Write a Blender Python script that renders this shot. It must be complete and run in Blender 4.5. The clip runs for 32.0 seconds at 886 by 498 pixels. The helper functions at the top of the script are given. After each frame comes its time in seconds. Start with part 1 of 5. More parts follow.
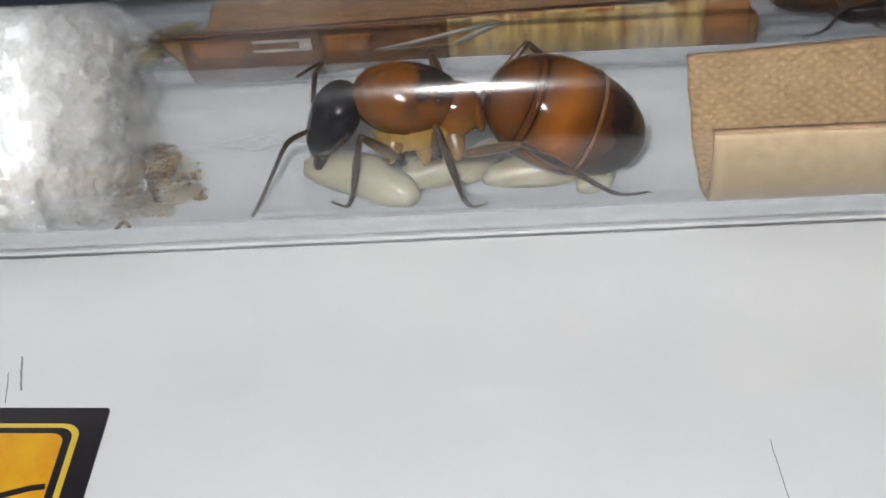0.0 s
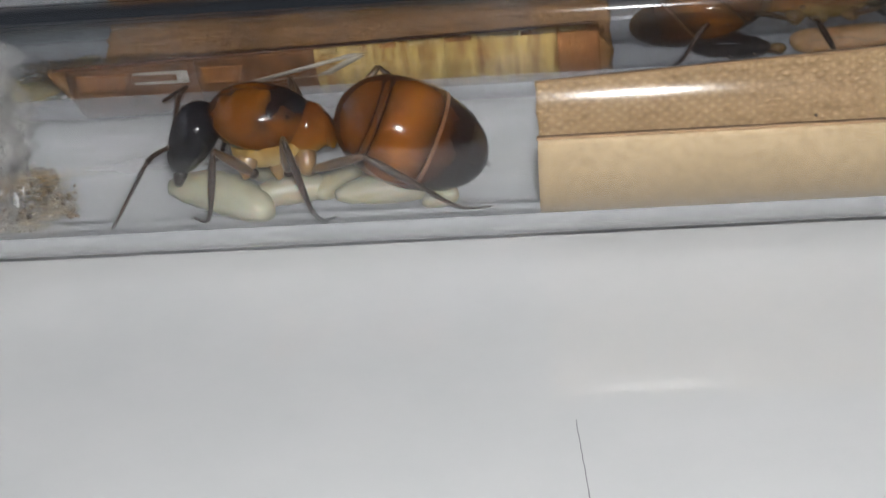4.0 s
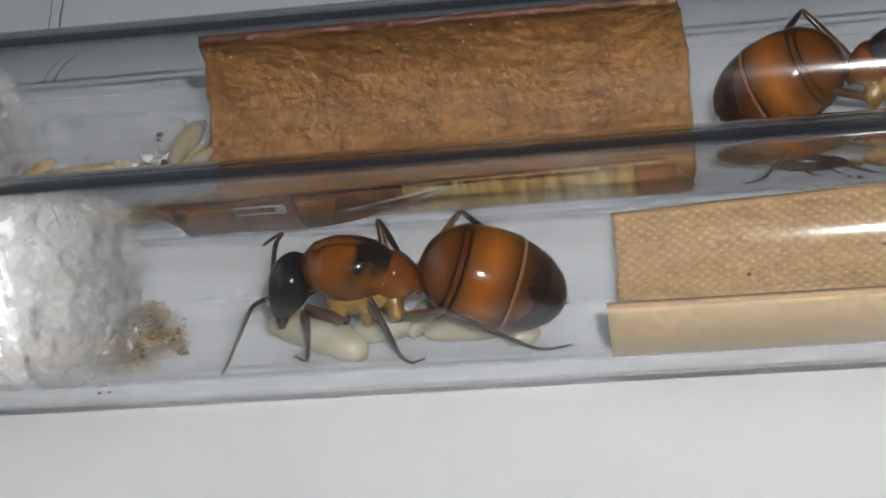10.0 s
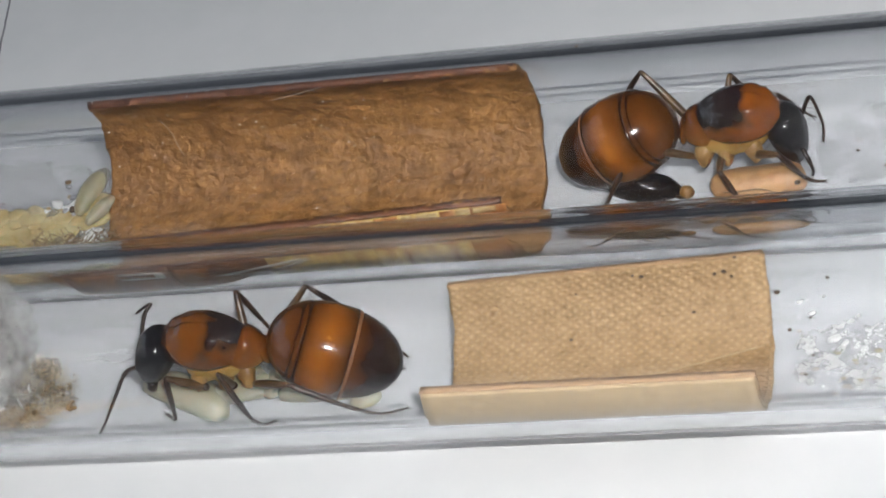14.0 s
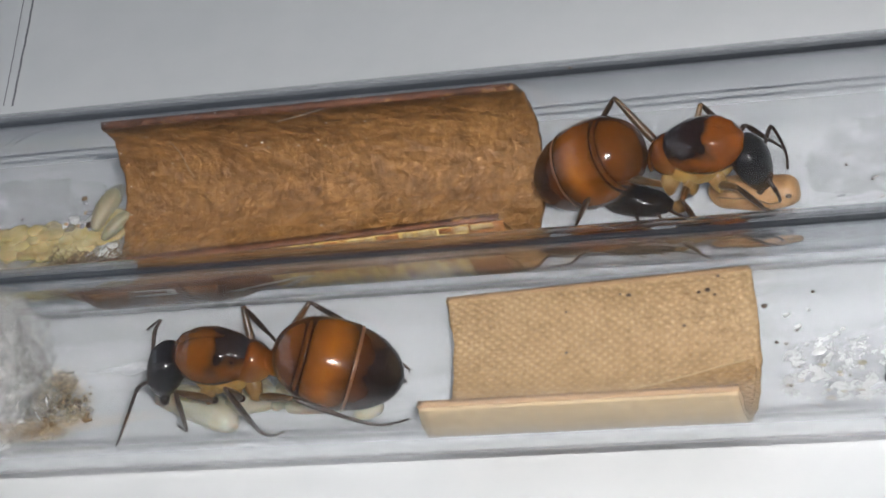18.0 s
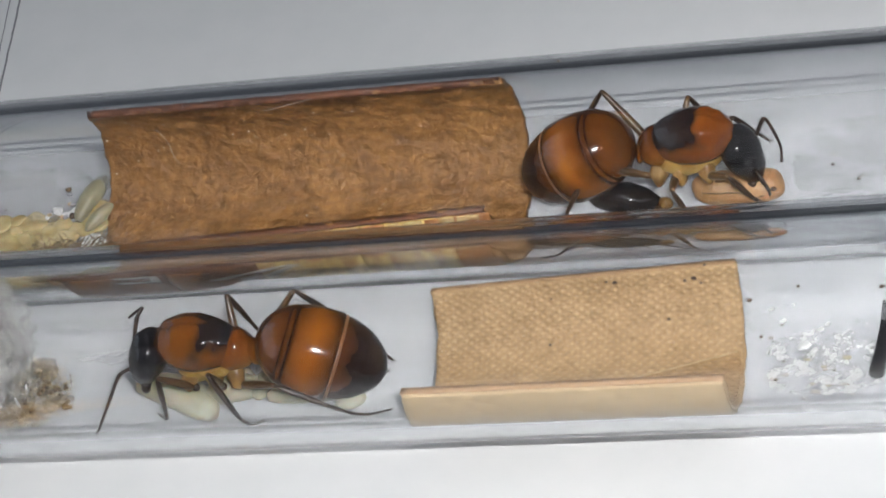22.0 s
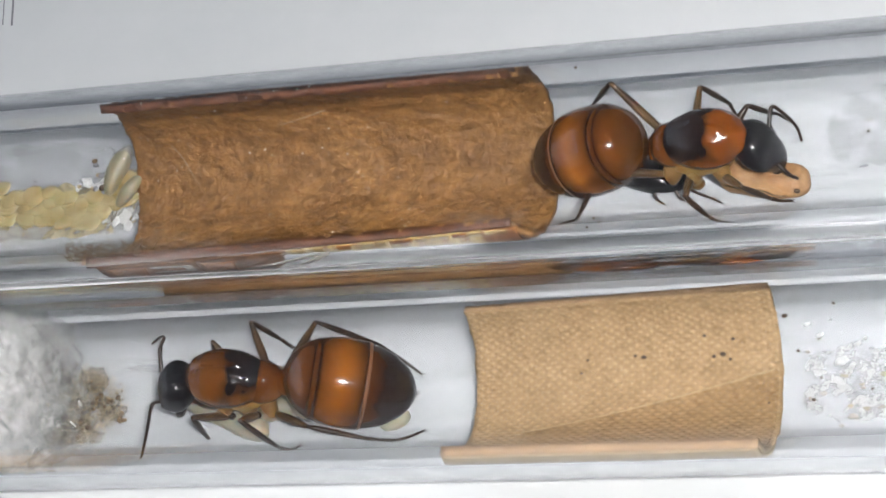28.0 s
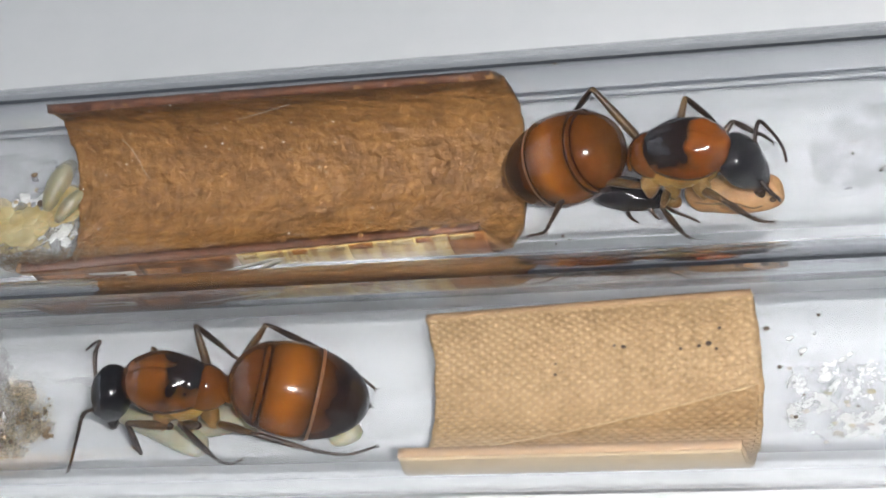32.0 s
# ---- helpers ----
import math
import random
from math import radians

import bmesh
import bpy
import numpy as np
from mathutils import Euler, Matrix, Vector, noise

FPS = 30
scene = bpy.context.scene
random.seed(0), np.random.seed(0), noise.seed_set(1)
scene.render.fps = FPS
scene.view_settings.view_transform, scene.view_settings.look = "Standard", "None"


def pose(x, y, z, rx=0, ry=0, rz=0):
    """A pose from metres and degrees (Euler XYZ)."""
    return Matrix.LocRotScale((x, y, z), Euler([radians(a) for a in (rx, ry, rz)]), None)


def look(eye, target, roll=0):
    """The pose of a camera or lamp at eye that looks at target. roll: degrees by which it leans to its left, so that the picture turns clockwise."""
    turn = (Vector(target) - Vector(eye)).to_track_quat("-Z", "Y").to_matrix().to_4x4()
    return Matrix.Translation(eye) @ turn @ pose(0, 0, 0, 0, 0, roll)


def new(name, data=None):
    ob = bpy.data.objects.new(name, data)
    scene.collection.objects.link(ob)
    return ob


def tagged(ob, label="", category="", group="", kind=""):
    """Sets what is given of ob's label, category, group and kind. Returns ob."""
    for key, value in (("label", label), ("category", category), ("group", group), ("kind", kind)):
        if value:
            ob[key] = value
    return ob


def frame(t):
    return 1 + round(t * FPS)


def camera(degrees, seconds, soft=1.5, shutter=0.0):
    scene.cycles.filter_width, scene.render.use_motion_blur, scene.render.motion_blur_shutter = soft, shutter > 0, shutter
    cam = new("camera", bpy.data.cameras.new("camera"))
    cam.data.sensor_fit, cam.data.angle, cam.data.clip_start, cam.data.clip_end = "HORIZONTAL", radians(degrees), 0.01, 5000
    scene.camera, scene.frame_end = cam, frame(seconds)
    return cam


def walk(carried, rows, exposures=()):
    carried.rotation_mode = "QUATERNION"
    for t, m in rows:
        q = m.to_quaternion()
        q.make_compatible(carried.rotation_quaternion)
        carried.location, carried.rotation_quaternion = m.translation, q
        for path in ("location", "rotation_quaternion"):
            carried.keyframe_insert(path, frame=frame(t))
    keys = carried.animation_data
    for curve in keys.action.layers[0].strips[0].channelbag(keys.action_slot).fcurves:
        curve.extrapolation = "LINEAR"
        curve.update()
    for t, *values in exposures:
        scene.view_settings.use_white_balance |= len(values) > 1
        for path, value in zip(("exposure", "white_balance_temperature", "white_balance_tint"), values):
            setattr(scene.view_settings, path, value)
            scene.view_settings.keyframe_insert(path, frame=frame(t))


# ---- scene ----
cam = camera(24.88, 32.0, soft=1.5)
MM = 0.001

# the way of the hand-held camera: seconds, place in mm, yaw, pitch, roll in degrees
PATH = [
    (0, -9.10, -100.27, 72.77, 3.69, -37.07, -4.75),
    (0.5, -9.04, -100.82, 70.75, 2.60, -35.65, -4.17),
    (1, -7.95, -100.61, 68.89, 2.53, -34.96, -4.28),
    (1.5, -8.97, -104.66, 69.69, 1.45, -34.16, -3.12),
    (2, -6.33, -110.87, 70.48, 2.44, -32.07, -3.66),
    (2.5, -5.24, -111.40, 72.90, 2.00, -31.92, -3.12),
    (3, -4.07, -110.19, 68.19, 2.29, -32.62, -3.40),
    (3.5, 1.14, -110.90, 65.15, 4.32, -31.20, -4.26),
    (5.5, 9.28, -106.38, 79.52, 10.20, -36.61, -10.74),
    (6, 11.08, -105.18, 81.69, 11.59, -36.90, -11.82),
    (6.5, 10.78, -105.69, 81.45, 11.40, -36.55, -11.62),
    (7, 10.44, -105.71, 80.78, 11.11, -36.47, -11.10),
    (7.5, 10.02, -106.43, 81.10, 10.43, -36.15, -10.56),
    (8, 9.86, -106.08, 82.03, 10.43, -36.42, -10.70),
    (8.5, 9.61, -106.77, 81.45, 10.58, -36.13, -10.57),
    (9, 10.29, -104.86, 84.45, 10.88, -37.26, -10.99),
    (9.5, 10.68, -104.30, 88.80, 11.85, -37.74, -12.11),
    (10, 13.15, -100.79, 90.81, 13.21, -38.21, -12.17),
    (10.5, 18.54, -96.25, 94.51, 14.54, -41.05, -13.24),
    (11, 21.05, -92.60, 100.70, 15.22, -41.79, -14.18),
    (11.5, 23.52, -91.99, 103.95, 15.18, -42.39, -14.20),
    (12, 26.06, -91.22, 106.97, 16.36, -43.20, -15.46),
    (12.5, 28.40, -93.71, 107.10, 18.21, -42.57, -16.44),
    (13, 31.29, -92.91, 107.45, 18.91, -43.03, -17.09),
    (13.5, 34.10, -94.21, 108.25, 19.39, -42.75, -17.23),
    (14, 37.93, -93.54, 108.89, 20.57, -42.90, -18.29),
    (14.5, 40.56, -92.75, 109.90, 21.29, -42.90, -19.13),
    (16.5, 42.67, -93.77, 111.90, 22.36, -42.84, -20.05),
    (17, 42.55, -94.08, 113.43, 22.04, -42.99, -19.93),
    (17.5, 42.71, -94.34, 113.11, 22.11, -43.01, -19.79),
    (18, 42.60, -94.48, 113.63, 22.41, -43.11, -20.01),
    (18.5, 42.51, -94.98, 113.56, 22.60, -43.02, -19.97),
    (19, 42.81, -95.00, 113.38, 22.92, -43.13, -20.19),
    (19.5, 42.86, -95.35, 113.64, 23.24, -43.14, -20.37),
    (20, 43.01, -94.71, 113.73, 23.35, -43.50, -20.65),
    (20.5, 42.15, -96.80, 113.22, 22.90, -43.21, -20.06),
    (21, 42.85, -95.79, 113.36, 22.94, -43.30, -20.11),
    (21.5, 43.11, -96.36, 111.88, 22.41, -42.45, -19.16),
    (22, 41.67, -97.19, 110.75, 21.04, -42.15, -18.07),
    (22.5, 41.03, -97.33, 109.50, 20.55, -41.62, -17.53),
    (23, 40.85, -97.14, 108.83, 20.13, -41.43, -17.14),
    (23.5, 40.08, -97.82, 108.02, 20.24, -41.44, -17.14),
    (24, 39.82, -96.13, 107.29, 21.29, -42.00, -18.27),
    (24.5, 40.11, -96.59, 109.88, 22.47, -41.53, -19.27),
    (25, 46.00, -88.54, 115.11, 25.10, -44.35, -22.98),
    (25.5, 43.57, -86.33, 118.31, 26.06, -46.08, -23.12),
    (27.5, 51.53, -60.08, 134.32, 35.67, -54.33, -34.01),
    (28, 48.55, -58.71, 134.92, 36.00, -56.06, -34.60),
    (28.5, 47.26, -58.61, 134.40, 35.24, -56.07, -33.99),
    (29, 47.96, -58.94, 134.33, 35.99, -56.10, -34.63),
    (29.5, 48.70, -59.32, 133.75, 35.70, -55.86, -34.29),
    (30, 48.54, -59.96, 132.63, 35.12, -55.69, -33.62),
    (30.5, 48.05, -59.34, 131.66, 34.63, -55.47, -33.17),
    (31, 47.32, -60.56, 130.26, 33.84, -55.02, -32.33),
    (31.5, 44.51, -65.05, 125.03, 30.19, -53.52, -28.23),
    (32, 40.61, -70.40, 120.36, 25.96, -51.24, -23.90),
]


def eye_pose(x, y, z, yaw, pitch, roll):
    return Matrix.Translation((x * MM, y * MM, z * MM)) @ pose(0, 0, 0, 0, 0, yaw) @ pose(0, 0, 0, 90 + pitch) @ pose(0, 0, 0, 0, 0, roll)


walk(cam, [(t, eye_pose(*row)) for t, *row in PATH], exposures=[(0, -0.6), (3.5, -0.62), (5.5, -0.66), (9, -0.46), (10, -0.42), (11, -0.26), (12, 0.06), (13, 0.14), (19, 0.2), (25, 0.28), (27, 0.45), (28, 0.56), (32, 0.58)])

# ---- light: a dim unseen fill lamp added at the side; the torch by the lens is keyed in motions() ----
world = bpy.data.worlds.new("room_air")
scene.world = world
world.use_nodes = True
world.node_tree.nodes["Background"].inputs["Color"].default_value = (0.75, 0.85, 1.0, 1)
world.node_tree.nodes["Background"].inputs["Strength"].default_value = 0.02
lamp = new("side_fill_light", bpy.data.lights.new("side_fill_light", "AREA"))
lamp.data.shape, lamp.data.size, lamp.data.size_y = "RECTANGLE", 2.3, 1.25
lamp.data.energy, lamp.data.color = 11.5, (0.76, 0.86, 1.0)
lamp.matrix_world = look((-1.52, 0.0, 0.78), (0, 0, 0.78))
TORCH_POWER = 4500.0


# ---- materials ----
def nodes_of(m):
    m.use_nodes = True
    nt = m.node_tree
    return nt, nt.nodes["Principled BSDF"]


def ramp(nt, fac, stops):
    r = nt.nodes.new("ShaderNodeValToRGB")
    while len(r.color_ramp.elements) < len(stops):
        r.color_ramp.elements.new(0.5)
    for e, (p, c) in zip(r.color_ramp.elements, stops):
        e.position, e.color = p, (*c, 1)
    nt.links.new(fac, r.inputs["Fac"])
    return r.outputs["Color"]


def grain(nt, scale, detail=4.0, rough=0.6, stretch=None):
    """Noise at a size given in millimetres."""
    co = nt.nodes.new("ShaderNodeTexCoord")
    mp = nt.nodes.new("ShaderNodeMapping")
    mp.inputs["Scale"].default_value = stretch or (1, 1, 1)
    n = nt.nodes.new("ShaderNodeTexNoise")
    n.inputs["Scale"].default_value = 1000.0 / scale
    n.inputs["Detail"].default_value = detail
    n.inputs["Roughness"].default_value = rough
    nt.links.new(co.outputs["Object"], mp.inputs["Vector"])
    nt.links.new(mp.outputs["Vector"], n.inputs["Vector"])
    return n.outputs["Fac"]


def bump(nt, bsdf, fac, depth, strength=0.6):
    b = nt.nodes.new("ShaderNodeBump")
    b.inputs["Strength"].default_value = strength
    b.inputs["Distance"].default_value = depth * MM
    nt.links.new(fac, b.inputs["Height"])
    nt.links.new(b.outputs["Normal"], bsdf.inputs["Normal"])


def surface(name, dark, light, rough, size, depth=0.0, spec=0.5, sub=0.0, coat=0.0, fine=None, stretch=None):
    m = bpy.data.materials.new(name)
    nt, b = nodes_of(m)
    f = grain(nt, size, stretch=stretch)
    c = ramp(nt, f, [(0.3, dark), (0.7, light)])
    nt.links.new(c, b.inputs["Base Color"])
    b.inputs["Roughness"].default_value = rough
    b.inputs["Specular IOR Level"].default_value = spec
    b.inputs["Coat Weight"].default_value = coat
    b.inputs["Coat Roughness"].default_value = 0.08
    if sub:
        b.inputs["Subsurface Weight"].default_value = sub
        b.inputs["Subsurface Radius"].default_value = (1.0, 0.45, 0.2)
        b.inputs["Subsurface Scale"].default_value = 0.8 * MM
    if depth:
        bump(nt, b, grain(nt, fine or size / 3, stretch=stretch), depth)
    return m


def mixed(nt, a, b, fac):
    x = nt.nodes.new("ShaderNodeMix")
    x.data_type = "RGBA"
    nt.links.new(fac, x.inputs["Factor"])
    nt.links.new(a, x.inputs["A"])
    nt.links.new(b, x.inputs["B"])
    return x.outputs["Result"]


def glass(name, tint=(1, 1, 1), ior=1.5, rough=0.0):
    m = bpy.data.materials.new(name)
    m.use_nodes = True
    nt = m.node_tree
    nt.nodes.remove(nt.nodes["Principled BSDF"])
    g = nt.nodes.new("ShaderNodeBsdfGlass")
    g.inputs["Color"].default_value = (*tint, 1)
    g.inputs["IOR"].default_value = ior
    g.inputs["Roughness"].default_value = rough
    nt.links.new(g.outputs["BSDF"], nt.nodes["Material Output"].inputs["Surface"])
    return m


GLASS = glass("clear_glass", (0.935, 0.94, 0.948))
nt = GLASS.node_tree
# a wiped film on the glass: a faint broad gloss that draws the torch into a streak
film_gloss = nt.nodes.new("ShaderNodeBsdfGlossy")
film_gloss.inputs["Roughness"].default_value = 0.13
smear = nt.nodes.new("ShaderNodeMapRange")
smear.inputs["From Min"].default_value, smear.inputs["From Max"].default_value = 0.35, 0.75
smear.inputs["To Min"].default_value, smear.inputs["To Max"].default_value = 0.003, 0.014
nt.links.new(grain(nt, 2.4, 5.0, 0.6, (0.3, 1, 1)), smear.inputs["Value"])
over = nt.nodes.new("ShaderNodeMixShader")
nt.links.new(smear.outputs["Result"], over.inputs["Fac"])
nt.links.new(nt.nodes["Glass BSDF"].outputs["BSDF"], over.inputs[1])
nt.links.new(film_gloss.outputs["BSDF"], over.inputs[2])
nt.links.new(over.outputs["Shader"], nt.nodes["Material Output"].inputs["Surface"])
WATER = glass("water_drop", ior=1.33)
BOARD = surface("glossy_white_board", (0.77, 0.78, 0.78), (0.82, 0.82, 0.82), 0.045, 9.0, 0.006, spec=0.5, fine=0.9)


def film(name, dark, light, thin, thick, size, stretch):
    """A grey film: streaks of matt dust and painted shade that lets part of the light through."""
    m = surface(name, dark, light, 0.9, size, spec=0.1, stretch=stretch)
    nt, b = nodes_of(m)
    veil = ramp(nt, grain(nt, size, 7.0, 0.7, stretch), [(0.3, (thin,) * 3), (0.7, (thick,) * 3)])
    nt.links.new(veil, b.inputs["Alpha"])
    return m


# its grey also stands in for light lost through the tube walls
DUST_SHADE_FILM = film("grey_dust_shade_film", (0.26, 0.27, 0.29), (0.38, 0.38, 0.39), 0.3, 0.48, 2.0, (0.12, 1, 1))
WALL = surface("wall_paint", (0.24, 0.24, 0.25), (0.3, 0.3, 0.31), 0.8, 300.0)
CEILING = surface("ceiling_paint", (0.22, 0.22, 0.22), (0.27, 0.27, 0.27), 0.8, 300.0)
TABLE_WOOD = surface("table_wood", (0.2, 0.12, 0.07), (0.3, 0.19, 0.11), 0.5, 60.0, stretch=(1, 8, 1))
CARD_FLAP = surface("smooth_cardboard", (0.3, 0.215, 0.115), (0.42, 0.31, 0.18), 0.75, 0.5, 0.06, spec=0.25, fine=0.4)
CARD_EDGE = surface("cut_cardboard", (0.24, 0.14, 0.07), (0.33, 0.205, 0.105), 0.85, 1.6, 0.1)
CARD_WET = surface("damp_cardboard", (0.16, 0.073, 0.0195), (0.27, 0.132, 0.039), 0.5, 2.4, spec=0.4)
nt, b = nodes_of(CARD_WET)
fibre = ramp(nt, grain(nt, 0.6, 5.0, 0.65, (0.85, 1, 1)), [(0.3, (0.72, 0.67, 0.61)), (0.5, (1, 1, 1)), (0.7, (1.26, 1.28, 1.3))])
tone = nt.nodes.new("ShaderNodeMix")
tone.data_type, tone.blend_type = "RGBA", "MULTIPLY"
tone.inputs["Factor"].default_value = 1.0
nt.links.new(b.inputs["Base Color"].links[0].from_socket, tone.inputs["A"])
nt.links.new(fibre, tone.inputs["B"])
nt.links.new(tone.outputs["Result"], b.inputs["Base Color"])
bump(nt, b, grain(nt, 1.7, 5.0, 0.55), 1.0, 0.95)
CARD_WET_EDGE = surface("damp_cut_edge", (0.06, 0.02, 0.008), (0.14, 0.05, 0.018), 0.5, 1.0, 0.1)
BLACK_INK = surface("black_ink", (0.012, 0.01, 0.014), (0.02, 0.016, 0.02), 0.3, 5.0)
YELLOW_INK = surface("yellow_ink", (0.75, 0.3, 0.01), (0.85, 0.47, 0.02), 0.3, 2.5)
PALE_INK = surface("pale_yellow_ink", (0.75, 0.5, 0.05), (0.8, 0.57, 0.08), 0.3, 2.0)
PENCIL = surface("pencil_graphite", (0.16, 0.16, 0.17), (0.35, 0.35, 0.37), 0.5, 0.5)
COTTON = surface("cotton_wool", (0.8, 0.8, 0.785), (0.88, 0.88, 0.87), 0.95, 0.8, 0.12, spec=0.05, fine=0.4)


def fuzz(name, dark, light, thick, size, lo=0.3, hi=0.7):
    """Loose fibres as a soft veil that light passes from both sides."""
    m = bpy.data.materials.new(name)
    m.use_nodes = True
    nt = m.node_tree
    nt.nodes.remove(nt.nodes["Principled BSDF"])
    tint = ramp(nt, grain(nt, size * 1.7), [(0.35, dark), (0.65, light)])
    front, back, clear = (nt.nodes.new("ShaderNodeBsdf" + k) for k in ("Diffuse", "Translucent", "Transparent"))
    nt.links.new(tint, front.inputs["Color"])
    nt.links.new(tint, back.inputs["Color"])
    both, veil = nt.nodes.new("ShaderNodeMixShader"), nt.nodes.new("ShaderNodeMixShader")
    both.inputs["Fac"].default_value = 0.3
    nt.links.new(front.outputs["BSDF"], both.inputs[1])
    nt.links.new(back.outputs["BSDF"], both.inputs[2])
    nt.links.new(ramp(nt, grain(nt, size, 8.0, 0.72), [(lo, (0, 0, 0)), (hi, (thick,) * 3)]), veil.inputs["Fac"])
    nt.links.new(clear.outputs["BSDF"], veil.inputs[1])
    nt.links.new(both.outputs["Shader"], veil.inputs[2])
    nt.links.new(veil.outputs["Shader"], nt.nodes["Material Output"].inputs["Surface"])
    return m


FUZZ = fuzz("soft_cotton_fuzz", (0.82, 0.81, 0.78), (0.9, 0.9, 0.89), 0.6, 1.4)
THIN_FUZZ = fuzz("thin_cotton_fuzz", (0.74, 0.72, 0.67), (0.86, 0.85, 0.83), 0.36, 1.1)
FOOD_VEIL = fuzz("yellow_food_stain", (0.4, 0.29, 0.1), (0.58, 0.5, 0.32), 0.8, 2.6, 0.38, 0.6)
GREY_VEIL = fuzz("grey_water_stain", (0.2, 0.2, 0.2), (0.34, 0.34, 0.34), 0.22, 3.4, 0.44, 0.56)
WHITE_VEIL = fuzz("white_dried_crust", (0.6, 0.6, 0.59), (0.72, 0.72, 0.71), 0.85, 1.5, 0.47, 0.55)
BROWN_FUZZ = fuzz("stained_cotton_fuzz", (0.36, 0.26, 0.14), (0.72, 0.64, 0.5), 0.62, 0.55, 0.36, 0.68)
DIRTY_COTTON = surface("stained_cotton", (0.26, 0.19, 0.1), (0.52, 0.43, 0.3), 0.95, 0.8, 0.2, spec=0.1, sub=0.3)
# white of flakes and specks, and of the droplets' painted glints
SPECK_GLINT = surface("white_speck_and_glint", (0.52, 0.52, 0.5), (0.7, 0.7, 0.69), 0.2, 0.5, 0.1)
CRUMB = surface("dark_crumb", (0.02, 0.012, 0.008), (0.1, 0.06, 0.03), 0.7, 0.4, 0.1)
BROWN_CRUMB = surface("brown_crumb", (0.07, 0.043, 0.023), (0.22, 0.15, 0.08), 0.8, 0.4, 0.1)
LARVA = surface("pale_larva_skin", (0.27, 0.25, 0.175), (0.36, 0.34, 0.26), 0.38, 2.0, 0.03, sub=0.5)
TAN_LARVA = surface("tan_larva_skin", (0.2, 0.175, 0.105), (0.29, 0.26, 0.17), 0.4, 2.0, 0.03, sub=0.4)
YELLOW_PULP = surface("yellow_food_pulp", (0.33, 0.235, 0.085), (0.46, 0.38, 0.21), 0.4, 1.6, 0.04, sub=0.4, fine=0.4)
PUPA_SKIN = surface("tan_cocoon_silk", (0.24, 0.125, 0.05), (0.4, 0.23, 0.105), 0.5, 1.0, 0.15, sub=0.2, fine=0.4)
CHITIN_BLACK = surface("black_chitin", (0.005, 0.005, 0.006), (0.014, 0.012, 0.013), 0.17, 0.8, 0.02, spec=0.5)
LEG_BROWN = surface("dark_leg_chitin", (0.008, 0.005, 0.004), (0.04, 0.02, 0.01), 0.3, 1.5)
LEG_TAN = surface("tan_leg_chitin", (0.025, 0.013, 0.006), (0.11, 0.06, 0.022), 0.3, 2.0, sub=0.2)
COXA_SKIN = surface("tan_hip_chitin", (0.11, 0.055, 0.015), (0.22, 0.13, 0.042), 0.3, 1.1, 0.04, sub=0.25)
METAL_BLACK = surface("black_torch_body", (0.015, 0.015, 0.016), (0.03, 0.03, 0.032), 0.4, 3.0)
PRINT_BROWN = surface("dark_brown_print", (0.07, 0.03, 0.013), (0.24, 0.11, 0.045), 0.8, 2.2, 0.15, spec=0.15)
PRINT_GOLD = surface("golden_print", (0.2, 0.07, 0.013), (0.6, 0.45, 0.16), 0.8, 1.3, 0.15, stretch=(2.2, 0.3, 0.3), spec=0.15)
PRINT_RUST = surface("rust_print", (0.17, 0.06, 0.02), (0.36, 0.16, 0.05), 0.8, 1.3, 0.15, stretch=(1.6, 0.5, 0.5), spec=0.15)
PRINT_CREAM = surface("cream_print", (0.2, 0.1, 0.035), (0.46, 0.36, 0.17), 0.8, 1.6, 0.1, stretch=(1.4, 1, 1), spec=0.15)
PRINT_WHITE = surface("white_print", (0.28, 0.25, 0.21), (0.45, 0.42, 0.37), 0.45, 1.2)


def chitin(name, stops, axis=0, wobble=0.25, rough=0.13, sub=0.1):
    """Glossy ant cuticle whose colour runs along one axis of the part's own bounds."""
    m = bpy.data.materials.new(name)
    nt, b = nodes_of(m)
    co = nt.nodes.new("ShaderNodeTexCoord")
    sep = nt.nodes.new("ShaderNodeSeparateXYZ")
    nt.links.new(co.outputs["Generated"], sep.inputs["Vector"])
    n = grain(nt, 2.2)
    add = nt.nodes.new("ShaderNodeMath")
    add.operation = "MULTIPLY_ADD"
    nt.links.new(n, add.inputs[0])
    add.inputs[1].default_value = wobble
    nt.links.new(sep.outputs[axis], add.inputs[2])
    off = nt.nodes.new("ShaderNodeMath")
    off.operation = "SUBTRACT"
    nt.links.new(add.outputs[0], off.inputs[0])
    off.inputs[1].default_value = wobble / 2
    col = ramp(nt, off.outputs[0], stops)
    shade = ramp(nt, grain(nt, 2.6, 3.0), [(0.32, (0.68, 0.62, 0.6)), (0.66, (1.12, 1.15, 1.15))])
    mul = nt.nodes.new("ShaderNodeMix")
    mul.data_type, mul.blend_type = "RGBA", "MULTIPLY"
    mul.inputs["Factor"].default_value = 0.9
    nt.links.new(col, mul.inputs["A"])
    nt.links.new(shade, mul.inputs["B"])
    nt.links.new(mul.outputs["Result"], b.inputs["Base Color"])
    b.inputs["Roughness"].default_value = rough
    b.inputs["Specular IOR Level"].default_value = 0.4
    b.inputs["Coat Weight"].default_value = 0.1
    b.inputs["Coat Roughness"].default_value = 0.05
    if sub:
        b.inputs["Subsurface Weight"].default_value = sub
        b.inputs["Subsurface Radius"].default_value = (1.0, 0.4, 0.12)
        b.inputs["Subsurface Scale"].default_value = 0.7 * MM
    bump(nt, b, grain(nt, 0.35), 0.01, 0.3)
    return m


